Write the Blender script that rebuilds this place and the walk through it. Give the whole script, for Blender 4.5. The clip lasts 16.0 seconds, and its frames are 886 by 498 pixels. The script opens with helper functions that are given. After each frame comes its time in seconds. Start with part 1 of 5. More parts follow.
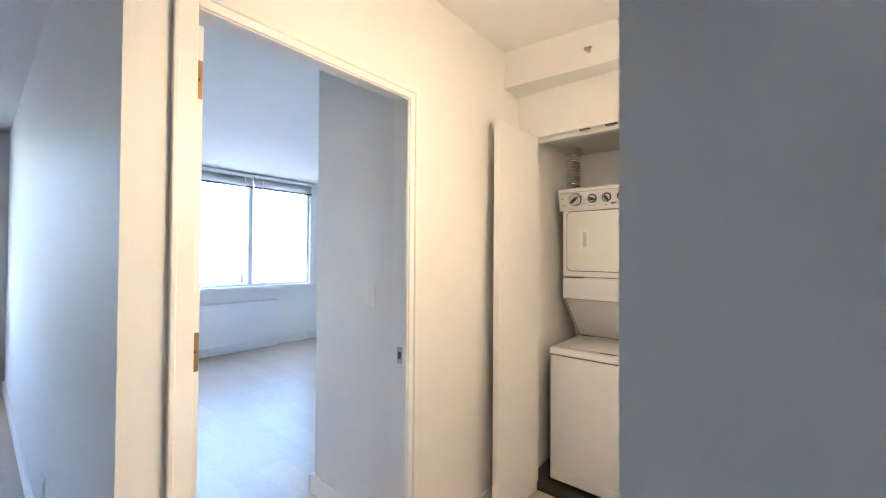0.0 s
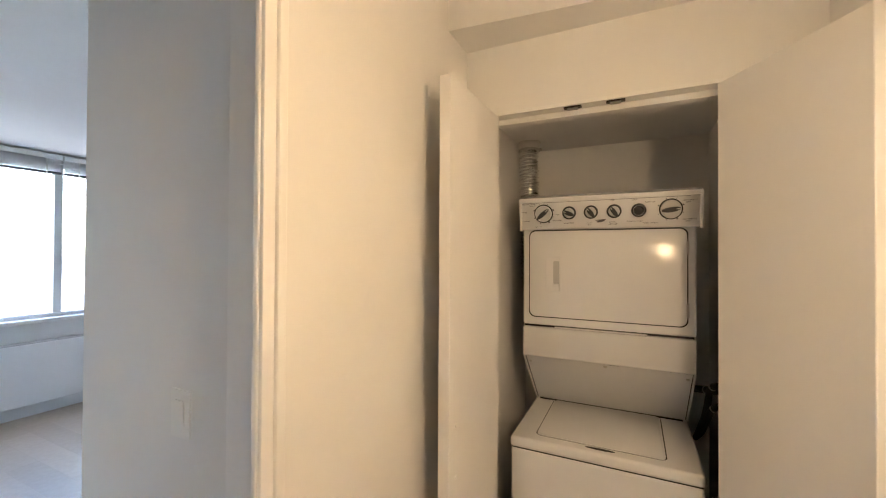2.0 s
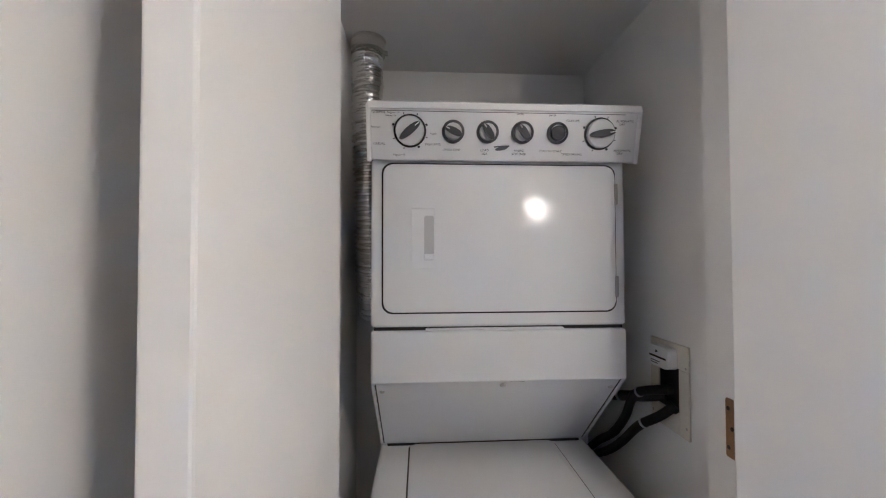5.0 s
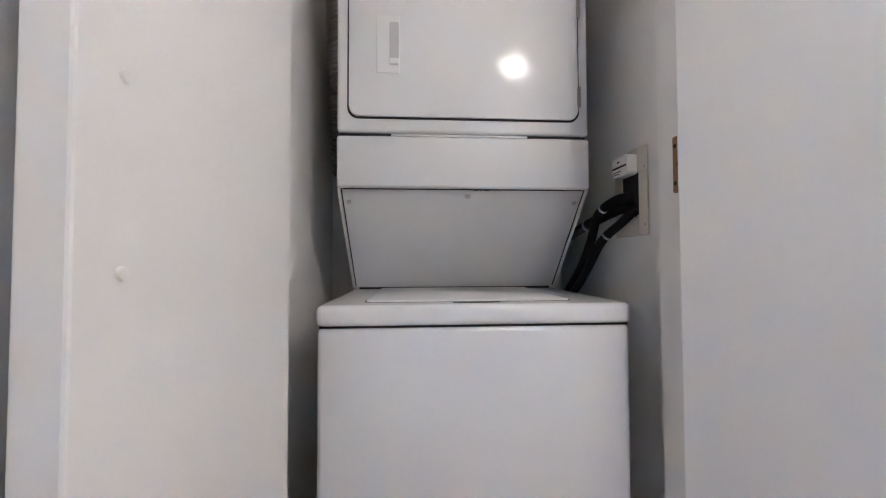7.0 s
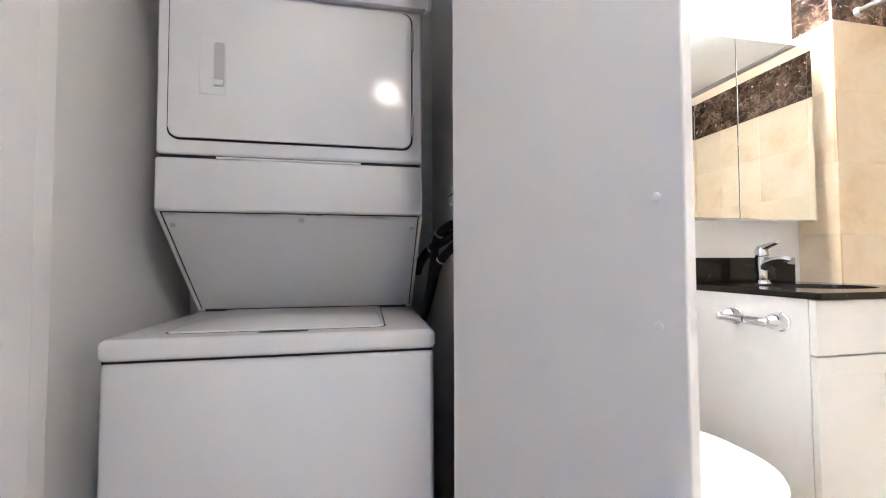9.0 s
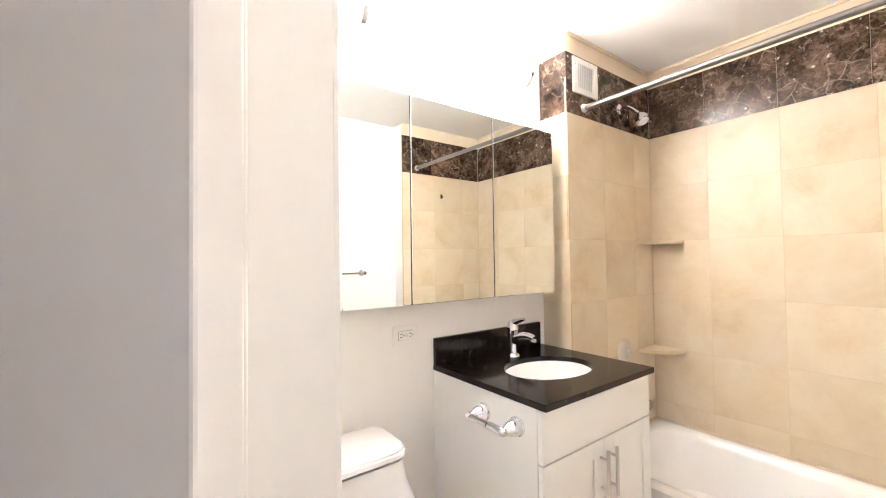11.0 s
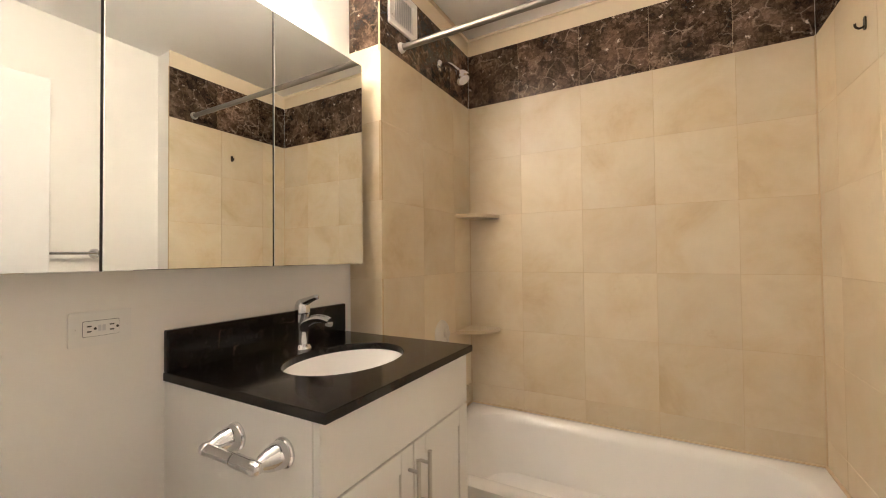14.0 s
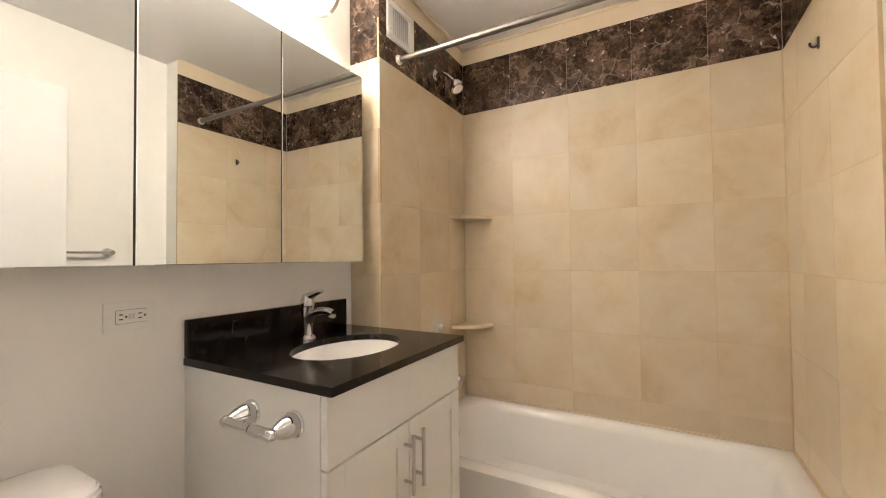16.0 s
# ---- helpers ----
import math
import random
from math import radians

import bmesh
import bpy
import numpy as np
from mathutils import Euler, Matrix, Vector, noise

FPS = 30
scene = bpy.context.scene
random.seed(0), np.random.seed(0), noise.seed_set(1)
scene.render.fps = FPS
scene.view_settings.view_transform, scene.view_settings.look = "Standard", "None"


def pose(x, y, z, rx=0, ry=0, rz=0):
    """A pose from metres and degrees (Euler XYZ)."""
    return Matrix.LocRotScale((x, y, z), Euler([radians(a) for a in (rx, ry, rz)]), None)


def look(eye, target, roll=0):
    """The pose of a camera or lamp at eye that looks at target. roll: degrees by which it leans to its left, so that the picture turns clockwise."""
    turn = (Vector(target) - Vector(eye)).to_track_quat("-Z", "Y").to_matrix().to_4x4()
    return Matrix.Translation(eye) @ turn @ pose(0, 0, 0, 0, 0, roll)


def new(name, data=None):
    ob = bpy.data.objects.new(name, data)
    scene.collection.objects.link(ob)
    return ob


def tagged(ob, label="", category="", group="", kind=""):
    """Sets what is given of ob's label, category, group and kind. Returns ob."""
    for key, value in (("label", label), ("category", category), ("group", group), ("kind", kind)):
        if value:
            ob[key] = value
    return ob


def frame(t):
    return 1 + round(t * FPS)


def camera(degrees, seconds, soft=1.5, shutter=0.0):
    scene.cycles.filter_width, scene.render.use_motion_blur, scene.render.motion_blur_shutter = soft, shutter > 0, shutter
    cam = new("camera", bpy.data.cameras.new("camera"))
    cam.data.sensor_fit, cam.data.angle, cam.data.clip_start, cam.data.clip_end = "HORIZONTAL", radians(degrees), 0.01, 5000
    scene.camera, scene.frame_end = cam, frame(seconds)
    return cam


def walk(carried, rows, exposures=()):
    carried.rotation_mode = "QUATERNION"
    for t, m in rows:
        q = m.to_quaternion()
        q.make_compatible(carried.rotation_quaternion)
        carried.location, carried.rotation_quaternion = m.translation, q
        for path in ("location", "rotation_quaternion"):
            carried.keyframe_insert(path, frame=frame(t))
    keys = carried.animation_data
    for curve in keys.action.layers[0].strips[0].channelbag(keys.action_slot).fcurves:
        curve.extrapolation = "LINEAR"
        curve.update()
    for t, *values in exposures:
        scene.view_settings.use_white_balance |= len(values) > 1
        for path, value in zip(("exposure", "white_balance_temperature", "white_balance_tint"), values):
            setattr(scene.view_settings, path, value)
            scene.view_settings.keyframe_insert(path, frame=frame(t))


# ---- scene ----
cam = camera(96.8, 16.0, soft=1.1)
# seconds, the eye, the point looked at, the roll
PATH = [
    (0, (-0.005, -0.008, 1.43), (-1.287, 1.527, 1.457), 0.4),
    (0.5, (-0.187, 0.113, 1.467), (-1.469, 1.648, 1.497), 0.3),
    (1, (-0.349, 0.319, 1.517), (-1.596, 1.882, 1.545), 0.4),
    (1.5, (-0.494, 0.513, 1.536), (-1.588, 2.187, 1.561), 0.4),
    (2, (-0.625, 0.727, 1.614), (-1.493, 2.529, 1.634), 0.3),
    (2.5, (-0.681, 0.949, 1.66), (-1.359, 2.83, 1.688), 0.5),
    (3, (-0.787, 1.17, 1.725), (-1.225, 3.122, 1.731), 0.3),
    (5.3, (-0.96, 1.508, 1.381), (-0.825, 3.503, 1.446), -0.2),
    (5.5, (-0.953, 1.508, 1.316), (-0.825, 3.502, 1.391), -0.2),
    (6, (-0.932, 1.507, 1.159), (-0.812, 3.502, 1.233), -0.0),
    (6.5, (-0.912, 1.512, 1.042), (-0.772, 3.506, 1.106), -0.1),
    (7, (-0.876, 1.496, 0.946), (-0.736, 3.49, 1.006), -0.2),
    (7.5, (-0.829, 1.463, 0.891), (-0.689, 3.457, 0.946), -0.2),
    (8, (-0.741, 1.447, 0.906), (-0.603, 3.441, 0.967), -0.1),
    (8.5, (-0.637, 1.434, 0.944), (-0.494, 3.428, 1.01), -0.0),
    (9, (-0.556, 1.432, 1.007), (-0.172, 3.394, 1.075), -0.2),
    (9.5, (-0.482, 1.45, 1.112), (0.201, 3.328, 1.177), -0.2),
    (10, (-0.373, 1.491, 1.221), (0.445, 3.315, 1.283), -0.2),
    (10.2, (-0.321, 1.508, 1.262), (0.551, 3.307, 1.321), -0.4),
    (12.3, (-0.013, 1.708, 1.38), (1.615, 2.869, 1.426), -0.6),
    (12.5, (0.037, 1.729, 1.357), (1.698, 2.841, 1.404), -0.6),
    (13, (0.129, 1.77, 1.296), (1.842, 2.802, 1.34), -0.6),
    (13.5, (0.179, 1.785, 1.239), (1.913, 2.781, 1.281), -0.6),
    (14, (0.2, 1.785, 1.207), (1.944, 2.762, 1.247), -0.6),
    (14.5, (0.189, 1.775, 1.186), (1.936, 2.746, 1.227), -0.6),
    (15, (0.161, 1.764, 1.18), (1.91, 2.734, 1.222), -0.6),
    (15.5, (0.132, 1.738, 1.187), (1.88, 2.709, 1.229), -0.6),
    (16, (0.107, 1.712, 1.195), (1.855, 2.684, 1.24), -0.6),
]
EXPOSURES = [
    (0.0, 5.32, 5950, 8), (0.5, 5.02, 6000, 8), (1.0, 4.92, 6150, 8), (1.5, 4.82, 6450, 9), (2.0, 4.8, 6950, 10), (2.5, 4.6, 6800, 11), (3.0, 4.55, 5000, 10), (3.2, 4.55, 4950, 10), (5.5, 5.08, 4640, 10), (7.0, 5.24, 4650, 10), (8.5, 5.32, 4650, 10),
    (9.0, 5.32, 4680, 10), (10.2, 5.33, 4700, 11), (12.3, 4.01, 5900, 13), (13.0, 3.99, 5980, 13), (14.0, 3.97, 5760, 12), (16.0, 3.98, 5560, 12),
]
walk(cam, [(t, look(eye, target, roll)) for t, eye, target, roll in PATH], EXPOSURES)

# ---- light ----
SCONCE, VANITY_LAMP = 2.1, 3.7
world = bpy.data.worlds.new("world")
scene.world = world
world.use_nodes = True
wn = world.node_tree.nodes
sky = wn.new("ShaderNodeTexSky")
sky.sky_type, sky.sun_disc = "NISHITA", False
sky.sun_elevation, sky.sun_rotation = radians(50), radians(174)
sky.air_density, sky.dust_density, sky.ozone_density = 1.0, 1.5, 2.5
wn["Background"].inputs["Strength"].default_value = 0.15
world.node_tree.links.new(sky.outputs[0], wn["Background"].inputs["Color"])
sun = new("sun", bpy.data.lights.new("sun", "SUN"))
sun.data.energy, sun.data.angle, sun.data.color = 2.5, radians(0.5), (1.0, 0.95, 0.88)
sun.matrix_world = look((2, -20, 24), (0, 0, 0))


# ---- materials ----
def material(name, colour, rough=0.5, metal=0.0, vary=0.06, scale=6.0, bump=0.0, bump_scale=120.0, coat=0.0, spec=0.5, rough_vary=0.0, emit=None, strength=0.0, island=0.0, piece=0.0):
    """A painted or plain surface: base colour with two scales of variation, fine relief and gloss."""
    m = bpy.data.materials.new(name)
    m.use_nodes = True
    n, l = m.node_tree.nodes, m.node_tree.links
    b = n["Principled BSDF"]
    b.inputs["Roughness"].default_value, b.inputs["Metallic"].default_value = rough, metal
    b.inputs["Specular IOR Level"].default_value, b.inputs["Coat Weight"].default_value = spec, coat
    b.inputs["Coat Roughness"].default_value = 0.2
    b.inputs["Base Color"].default_value = (*colour, 1)
    if emit:
        b.inputs["Emission Color"].default_value, b.inputs["Emission Strength"].default_value = (*emit, 1), strength
    co = n.new("ShaderNodeTexCoord")
    if vary or island or piece:
        big, fine = n.new("ShaderNodeTexNoise"), n.new("ShaderNodeTexNoise")
        big.inputs["Scale"].default_value, big.inputs["Detail"].default_value = scale * 0.3, 3
        fine.inputs["Scale"].default_value, fine.inputs["Detail"].default_value = scale * 6, 5
        mix = n.new("ShaderNodeMath")
        mix.operation = "MULTIPLY_ADD"
        mix.inputs[1].default_value = 0.6
        l.new(co.outputs["Object"], big.inputs["Vector"]), l.new(co.outputs["Object"], fine.inputs["Vector"])
        half = n.new("ShaderNodeMath")
        half.operation, half.inputs[1].default_value = "MULTIPLY", 0.4
        l.new(fine.outputs["Fac"], half.inputs[0])
        l.new(big.outputs["Fac"], mix.inputs[0]), l.new(half.outputs[0], mix.inputs[2])
        value = n.new("ShaderNodeMapRange")
        value.inputs["From Min"].default_value, value.inputs["From Max"].default_value = 0.25, 0.75
        value.inputs["To Min"].default_value, value.inputs["To Max"].default_value = 1 - vary, 1 + vary
        l.new(mix.outputs[0], value.inputs["Value"])
        hsv = n.new("ShaderNodeHueSaturation")
        hsv.inputs["Color"].default_value = (*colour, 1)
        last = value.outputs[0]
        for amount, node, socket in ((island, "ShaderNodeNewGeometry", "Random Per Island"), (piece, "ShaderNodeObjectInfo", "Random")):
            if amount:
                g, r, x = n.new(node), n.new("ShaderNodeMapRange"), n.new("ShaderNodeMath")
                r.inputs["To Min"].default_value, r.inputs["To Max"].default_value = 1 - amount, 1 + amount
                x.operation = "MULTIPLY"
                l.new(g.outputs[socket], r.inputs["Value"]), l.new(r.outputs[0], x.inputs[0]), l.new(last, x.inputs[1])
                last = x.outputs[0]
        l.new(last, hsv.inputs["Value"]), l.new(hsv.outputs[0], b.inputs["Base Color"])
        if rough_vary:
            rr = n.new("ShaderNodeMapRange")
            rr.inputs["To Min"].default_value, rr.inputs["To Max"].default_value = max(0.02, rough - rough_vary), min(1, rough + rough_vary)
            l.new(mix.outputs[0], rr.inputs["Value"]), l.new(rr.outputs[0], b.inputs["Roughness"])
    if bump:
        t, bp = n.new("ShaderNodeTexNoise"), n.new("ShaderNodeBump")
        t.inputs["Scale"].default_value, t.inputs["Detail"].default_value = bump_scale, 4
        bp.inputs["Strength"].default_value, bp.inputs["Distance"].default_value = bump, 0.002
        l.new(co.outputs["Object"], t.inputs["Vector"]), l.new(t.outputs["Fac"], bp.inputs["Height"]), l.new(bp.outputs[0], b.inputs["Normal"])
    return m


def stone(name, stops, scale, detail, rough, vein, vein_scale, vein_amount, vein_width=0.03, tone=0.0, distort=0.0, bump=0.0, grain=0.62, spec=0.5):
    """Stone: clouded ground with colour stops, thin crooked veins and a tone that differs from piece to piece."""
    m = bpy.data.materials.new(name)
    m.use_nodes = True
    n, l = m.node_tree.nodes, m.node_tree.links
    b = n["Principled BSDF"]
    co, info, comb, shift = n.new("ShaderNodeTexCoord"), n.new("ShaderNodeObjectInfo"), n.new("ShaderNodeCombineXYZ"), n.new("ShaderNodeVectorMath")
    for k in range(3):
        l.new(info.outputs["Random"], comb.inputs[k])
    shift.operation, shift.inputs[1].default_value = "MULTIPLY_ADD", (37.0, 23.0, 51.0)
    l.new(comb.outputs[0], shift.inputs[0]), l.new(co.outputs["Object"], shift.inputs[2])

    def noise_at(sc, det, ro, dis=0.0):
        t = n.new("ShaderNodeTexNoise")
        t.inputs["Scale"].default_value, t.inputs["Detail"].default_value, t.inputs["Roughness"].default_value, t.inputs["Distortion"].default_value = sc, det, ro, dis
        l.new(shift.outputs[0], t.inputs["Vector"])
        return t

    ground = noise_at(scale, detail, grain, distort)
    b.inputs["Specular IOR Level"].default_value = spec
    ramp = n.new("ShaderNodeValToRGB")
    el = ramp.color_ramp.elements
    while len(el) < len(stops):
        el.new(0.5)
    for e, (at_, c) in zip(el, stops):
        e.position, e.color = at_, (*c, 1)
    l.new(ground.outputs["Fac"], ramp.inputs["Fac"])
    warp, crack, bend = noise_at(vein_scale * 1.3, 5, 0.6), n.new("ShaderNodeTexVoronoi"), n.new("ShaderNodeVectorMath")
    crack.feature, crack.inputs["Scale"].default_value = "DISTANCE_TO_EDGE", vein_scale
    bend.operation, bend.inputs[1].default_value = "MULTIPLY_ADD", (1.1 / vein_scale,) * 3
    l.new(warp.outputs["Color"], bend.inputs[0]), l.new(shift.outputs[0], bend.inputs[2]), l.new(bend.outputs[0], crack.inputs["Vector"])
    line, gate, both = n.new("ShaderNodeMapRange"), n.new("ShaderNodeMapRange"), n.new("ShaderNodeMath")
    line.inputs["From Max"].default_value, line.inputs["To Min"].default_value, line.inputs["To Max"].default_value = vein_width, vein_amount, 0.0
    gate.inputs["From Min"].default_value, gate.inputs["From Max"].default_value = 0.50, 0.62
    l.new(crack.outputs["Distance"], line.inputs["Value"]), l.new(warp.outputs["Fac"], gate.inputs["Value"])
    both.operation = "MULTIPLY"
    l.new(line.outputs[0], both.inputs[0]), l.new(gate.outputs[0], both.inputs[1])
    mix = n.new("ShaderNodeMix")
    mix.data_type = "RGBA"
    mix.inputs["B"].default_value = (*vein, 1)
    l.new(both.outputs[0], mix.inputs["Factor"]), l.new(ramp.outputs[0], mix.inputs["A"])
    hsv, tn = n.new("ShaderNodeHueSaturation"), n.new("ShaderNodeMapRange")
    tn.inputs["To Min"].default_value, tn.inputs["To Max"].default_value = 1 - tone, 1 + tone * 0.5
    l.new(info.outputs["Random"], tn.inputs["Value"]), l.new(tn.outputs[0], hsv.inputs["Value"])
    l.new(mix.outputs["Result"], hsv.inputs["Color"]), l.new(hsv.outputs[0], b.inputs["Base Color"])
    rr = n.new("ShaderNodeMapRange")
    rr.inputs["To Min"].default_value, rr.inputs["To Max"].default_value = rough * 0.6, rough * 1.5
    l.new(ground.outputs["Fac"], rr.inputs["Value"]), l.new(rr.outputs[0], b.inputs["Roughness"])
    if bump:
        bp = n.new("ShaderNodeBump")
        bp.inputs["Strength"].default_value, bp.inputs["Distance"].default_value = bump, 0.002
        l.new(ground.outputs["Fac"], bp.inputs["Height"]), l.new(bp.outputs[0], b.inputs["Normal"])
    return m


def breccia():
    """Dark brown marble: broken angular patches of two sizes, a dark net between them, pale calcite threads and a few white flecks."""
    m = bpy.data.materials.new("dark_emperador")
    m.use_nodes = True
    n, l = m.node_tree.nodes, m.node_tree.links
    b = n["Principled BSDF"]
    b.inputs["Specular IOR Level"].default_value = 0.4
    co, info, comb, shift = n.new("ShaderNodeTexCoord"), n.new("ShaderNodeObjectInfo"), n.new("ShaderNodeCombineXYZ"), n.new("ShaderNodeVectorMath")
    for k in range(3):
        l.new(info.outputs["Random"], comb.inputs[k])
    shift.operation, shift.inputs[1].default_value = "MULTIPLY_ADD", (37.0, 23.0, 51.0)
    l.new(comb.outputs[0], shift.inputs[0]), l.new(co.outputs["Object"], shift.inputs[2])

    def noise_at(sc, det, ro):
        t = n.new("ShaderNodeTexNoise")
        t.inputs["Scale"].default_value, t.inputs["Detail"].default_value, t.inputs["Roughness"].default_value = sc, det, ro
        l.new(shift.outputs[0], t.inputs["Vector"])
        return t

    def bent(sc, amount):
        w, v = noise_at(sc, 5, 0.65), n.new("ShaderNodeVectorMath")
        v.operation, v.inputs[1].default_value = "MULTIPLY_ADD", (amount,) * 3
        l.new(w.outputs["Color"], v.inputs[0]), l.new(shift.outputs[0], v.inputs[2])
        return v.outputs[0]

    def cells(sc, vec, feature):
        v = n.new("ShaderNodeTexVoronoi")
        v.feature, v.inputs["Scale"].default_value = feature, sc
        l.new(vec, v.inputs["Vector"])
        return v

    def ranged(src, a, c, lo, hi):
        r = n.new("ShaderNodeMapRange")
        for name, value in (("From Min", a), ("From Max", c), ("To Min", lo), ("To Max", hi)):
            r.inputs[name].default_value = value
        l.new(src, r.inputs["Value"])
        return r.outputs[0]

    def maths(op, a, c):
        x = n.new("ShaderNodeMath")
        x.operation = op
        for k, v in enumerate((a, c)):
            if isinstance(v, float):
                x.inputs[k].default_value = v
            else:
                l.new(v, x.inputs[k])
        return x.outputs[0]

    def blend(fac, a, colour):
        x = n.new("ShaderNodeMix")
        x.data_type = "RGBA"
        x.inputs["B"].default_value = (*colour, 1)
        l.new(fac, x.inputs["Factor"]), l.new(a, x.inputs["A"])
        return x.outputs["Result"]

    wide, tight = bent(9.0, 0.070), bent(26.0, 0.060)
    patch, small = cells(24.0, tight, "F1"), cells(62.0, tight, "F1")
    sep = [n.new("ShaderNodeSeparateColor") for _ in range(2)]
    l.new(patch.outputs["Color"], sep[0].inputs[0]), l.new(small.outputs["Color"], sep[1].inputs[0])
    grain = noise_at(130.0, 6, 0.7)
    mood = noise_at(7.0, 3, 0.5)
    value = maths("ADD", maths("MULTIPLY", sep[0].outputs[0], 0.24), maths("MULTIPLY", sep[1].outputs[0], 0.18))
    value = maths("ADD", value, maths("MULTIPLY", grain.outputs["Fac"], 0.40))
    value = maths("ADD", value, maths("MULTIPLY", mood.outputs["Fac"], 0.50))
    ramp = n.new("ShaderNodeValToRGB")
    el = ramp.color_ramp.elements
    stops = ((0.40, (0.012, 0.007, 0.005)), (0.56, (0.040, 0.023, 0.015)), (0.70, (0.085, 0.052, 0.033)), (0.84, (0.15, 0.098, 0.066)), (0.96, (0.24, 0.175, 0.13)))
    while len(el) < len(stops):
        el.new(0.5)
    for e, (place, c) in zip(el, stops):
        e.position, e.color = place, (*c, 1)
    l.new(value, ramp.inputs["Fac"])
    net = cells(30.0, tight, "DISTANCE_TO_EDGE")
    colour = blend(maths("MULTIPLY", ranged(net.outputs["Distance"], 0.0, 0.14, 0.8, 0.0), ranged(mood.outputs["Fac"], 0.60, 0.42, 0.15, 0.9)), ramp.outputs[0], (0.010, 0.006, 0.004))
    thread = cells(13.0, wide, "DISTANCE_TO_EDGE")
    gate = noise_at(11.0, 4, 0.6)
    colour = blend(maths("MULTIPLY", ranged(thread.outputs["Distance"], 0.0, 0.045, 0.7, 0.0), ranged(gate.outputs["Fac"], 0.45, 0.60, 0.0, 1.0)), colour, (0.33, 0.25, 0.18))
    fleck = noise_at(34.0, 3, 0.55)
    colour = blend(ranged(fleck.outputs["Fac"], 0.665, 0.72, 0.0, 0.8), colour, (0.55, 0.46, 0.37))
    hsv = n.new("ShaderNodeHueSaturation")
    l.new(ranged(info.outputs["Random"], 0.0, 1.0, 0.80, 1.35), hsv.inputs["Value"]), l.new(colour, hsv.inputs["Color"])
    l.new(hsv.outputs[0], b.inputs["Base Color"])
    l.new(ranged(grain.outputs["Fac"], 0.0, 1.0, 0.08, 0.18), b.inputs["Roughness"])
    return m


paint_wall = material("wall_paint", (0.78, 0.77, 0.75), 0.55, vary=0.025, scale=2.0, bump=0.12, bump_scale=260, spec=0.35)
paint_ceiling = material("ceiling_paint", (0.82, 0.81, 0.80), 0.9, vary=0.02, scale=2.0, bump=0.12, bump_scale=200, spec=0.2)
# wall paint lightened and warmed: bounce from the cream tiles put into its colour
paint_wall_bounce = material("wall_paint_bounce", (0.83, 0.81, 0.77), 0.45, vary=0.02, scale=2.0, bump=0.1, bump_scale=240, spec=0.35)
paint_trim = material("trim_paint", (0.80, 0.79, 0.77), 0.32, vary=0.025, scale=4.0, bump=0.05, bump_scale=90)
paint_leaf = material("door_paint", (0.76, 0.75, 0.74), 0.5, vary=0.02, scale=3.0, bump=0.06, bump_scale=140, spec=0.3)
enamel = material("white_enamel", (0.80, 0.80, 0.81), 0.17, vary=0.012, scale=3.0, bump=0.02, bump_scale=300, coat=0.12, spec=0.6)
enamel_dull = material("white_enamel_dull", (0.74, 0.74, 0.75), 0.42, vary=0.02, scale=3.0)
console_white = material("console_plastic", (0.72, 0.72, 0.73), 0.35, vary=0.02, scale=5.0)
# black for seals, joints and print, and for the darkness painted into openings
gap_black = material("black_gaps_and_marks", (0.012, 0.012, 0.013), 0.6, vary=0.1)
grey_plastic = material("dark_grey_plastic", (0.045, 0.045, 0.05), 0.35, vary=0.1)
light_plastic = material("light_grey_plastic", (0.62, 0.62, 0.62), 0.3, vary=0.02)
# grey for the hose ties and for the shade painted into the dryer grip
shade_and_tie_grey = material("shade_and_tie_grey", (0.50, 0.50, 0.51), 0.5, vary=0.03)
print_grey = material("printed_grey", (0.10, 0.10, 0.11), 0.6, vary=0.1)
chrome = material("chrome", (0.68, 0.68, 0.70), 0.06, metal=1.0, vary=0.02, rough_vary=0.03)
rod_steel = material("satin_steel", (0.24, 0.225, 0.21), 0.38, metal=1.0, vary=0.06, scale=20)
nickel = material("brushed_nickel", (0.60, 0.58, 0.55), 0.28, metal=1.0, vary=0.05, scale=20)
steel = material("hinge_steel", (0.42, 0.40, 0.38), 0.35, metal=1.0, vary=0.1, scale=20)
bronze = material("worn_bronze", (0.33, 0.19, 0.10), 0.45, metal=0.8, vary=0.25, scale=30)
brass = material("aged_brass", (0.55, 0.36, 0.14), 0.25, metal=1.0, vary=0.1, scale=20)
foil = material("crinkled_foil", (0.75, 0.74, 0.72), 0.14, metal=1.0, vary=0.12, scale=30, bump=1.0, bump_scale=90)
rubber = material("black_rubber", (0.005, 0.005, 0.005), 0.55, vary=0.2, scale=20, spec=0.2)
vinyl_black = material("black_vinyl_tile", (0.02, 0.018, 0.016), 0.3, vary=0.3, scale=8)
catch_dark = material("dark_bronze", (0.03, 0.022, 0.016), 0.4, metal=0.6, vary=0.3, scale=30)
porcelain = material("porcelain", (0.82, 0.81, 0.79), 0.08, vary=0.01, scale=3.0, coat=0.5)
tub_white = material("tub_enamel", (0.80, 0.79, 0.77), 0.14, vary=0.015, scale=3.0, coat=0.4)
cabinet_white = material("cabinet_white", (0.79, 0.78, 0.75), 0.3, vary=0.015, scale=3.0)
plate_white = material("white_plastic", (0.80, 0.79, 0.76), 0.3, vary=0.01)
grout = material("grout", (0.50, 0.38, 0.23), 0.85, vary=0.12, scale=10)
beam_white = material("window_aluminium", (0.72, 0.74, 0.76), 0.35, vary=0.02, scale=5)
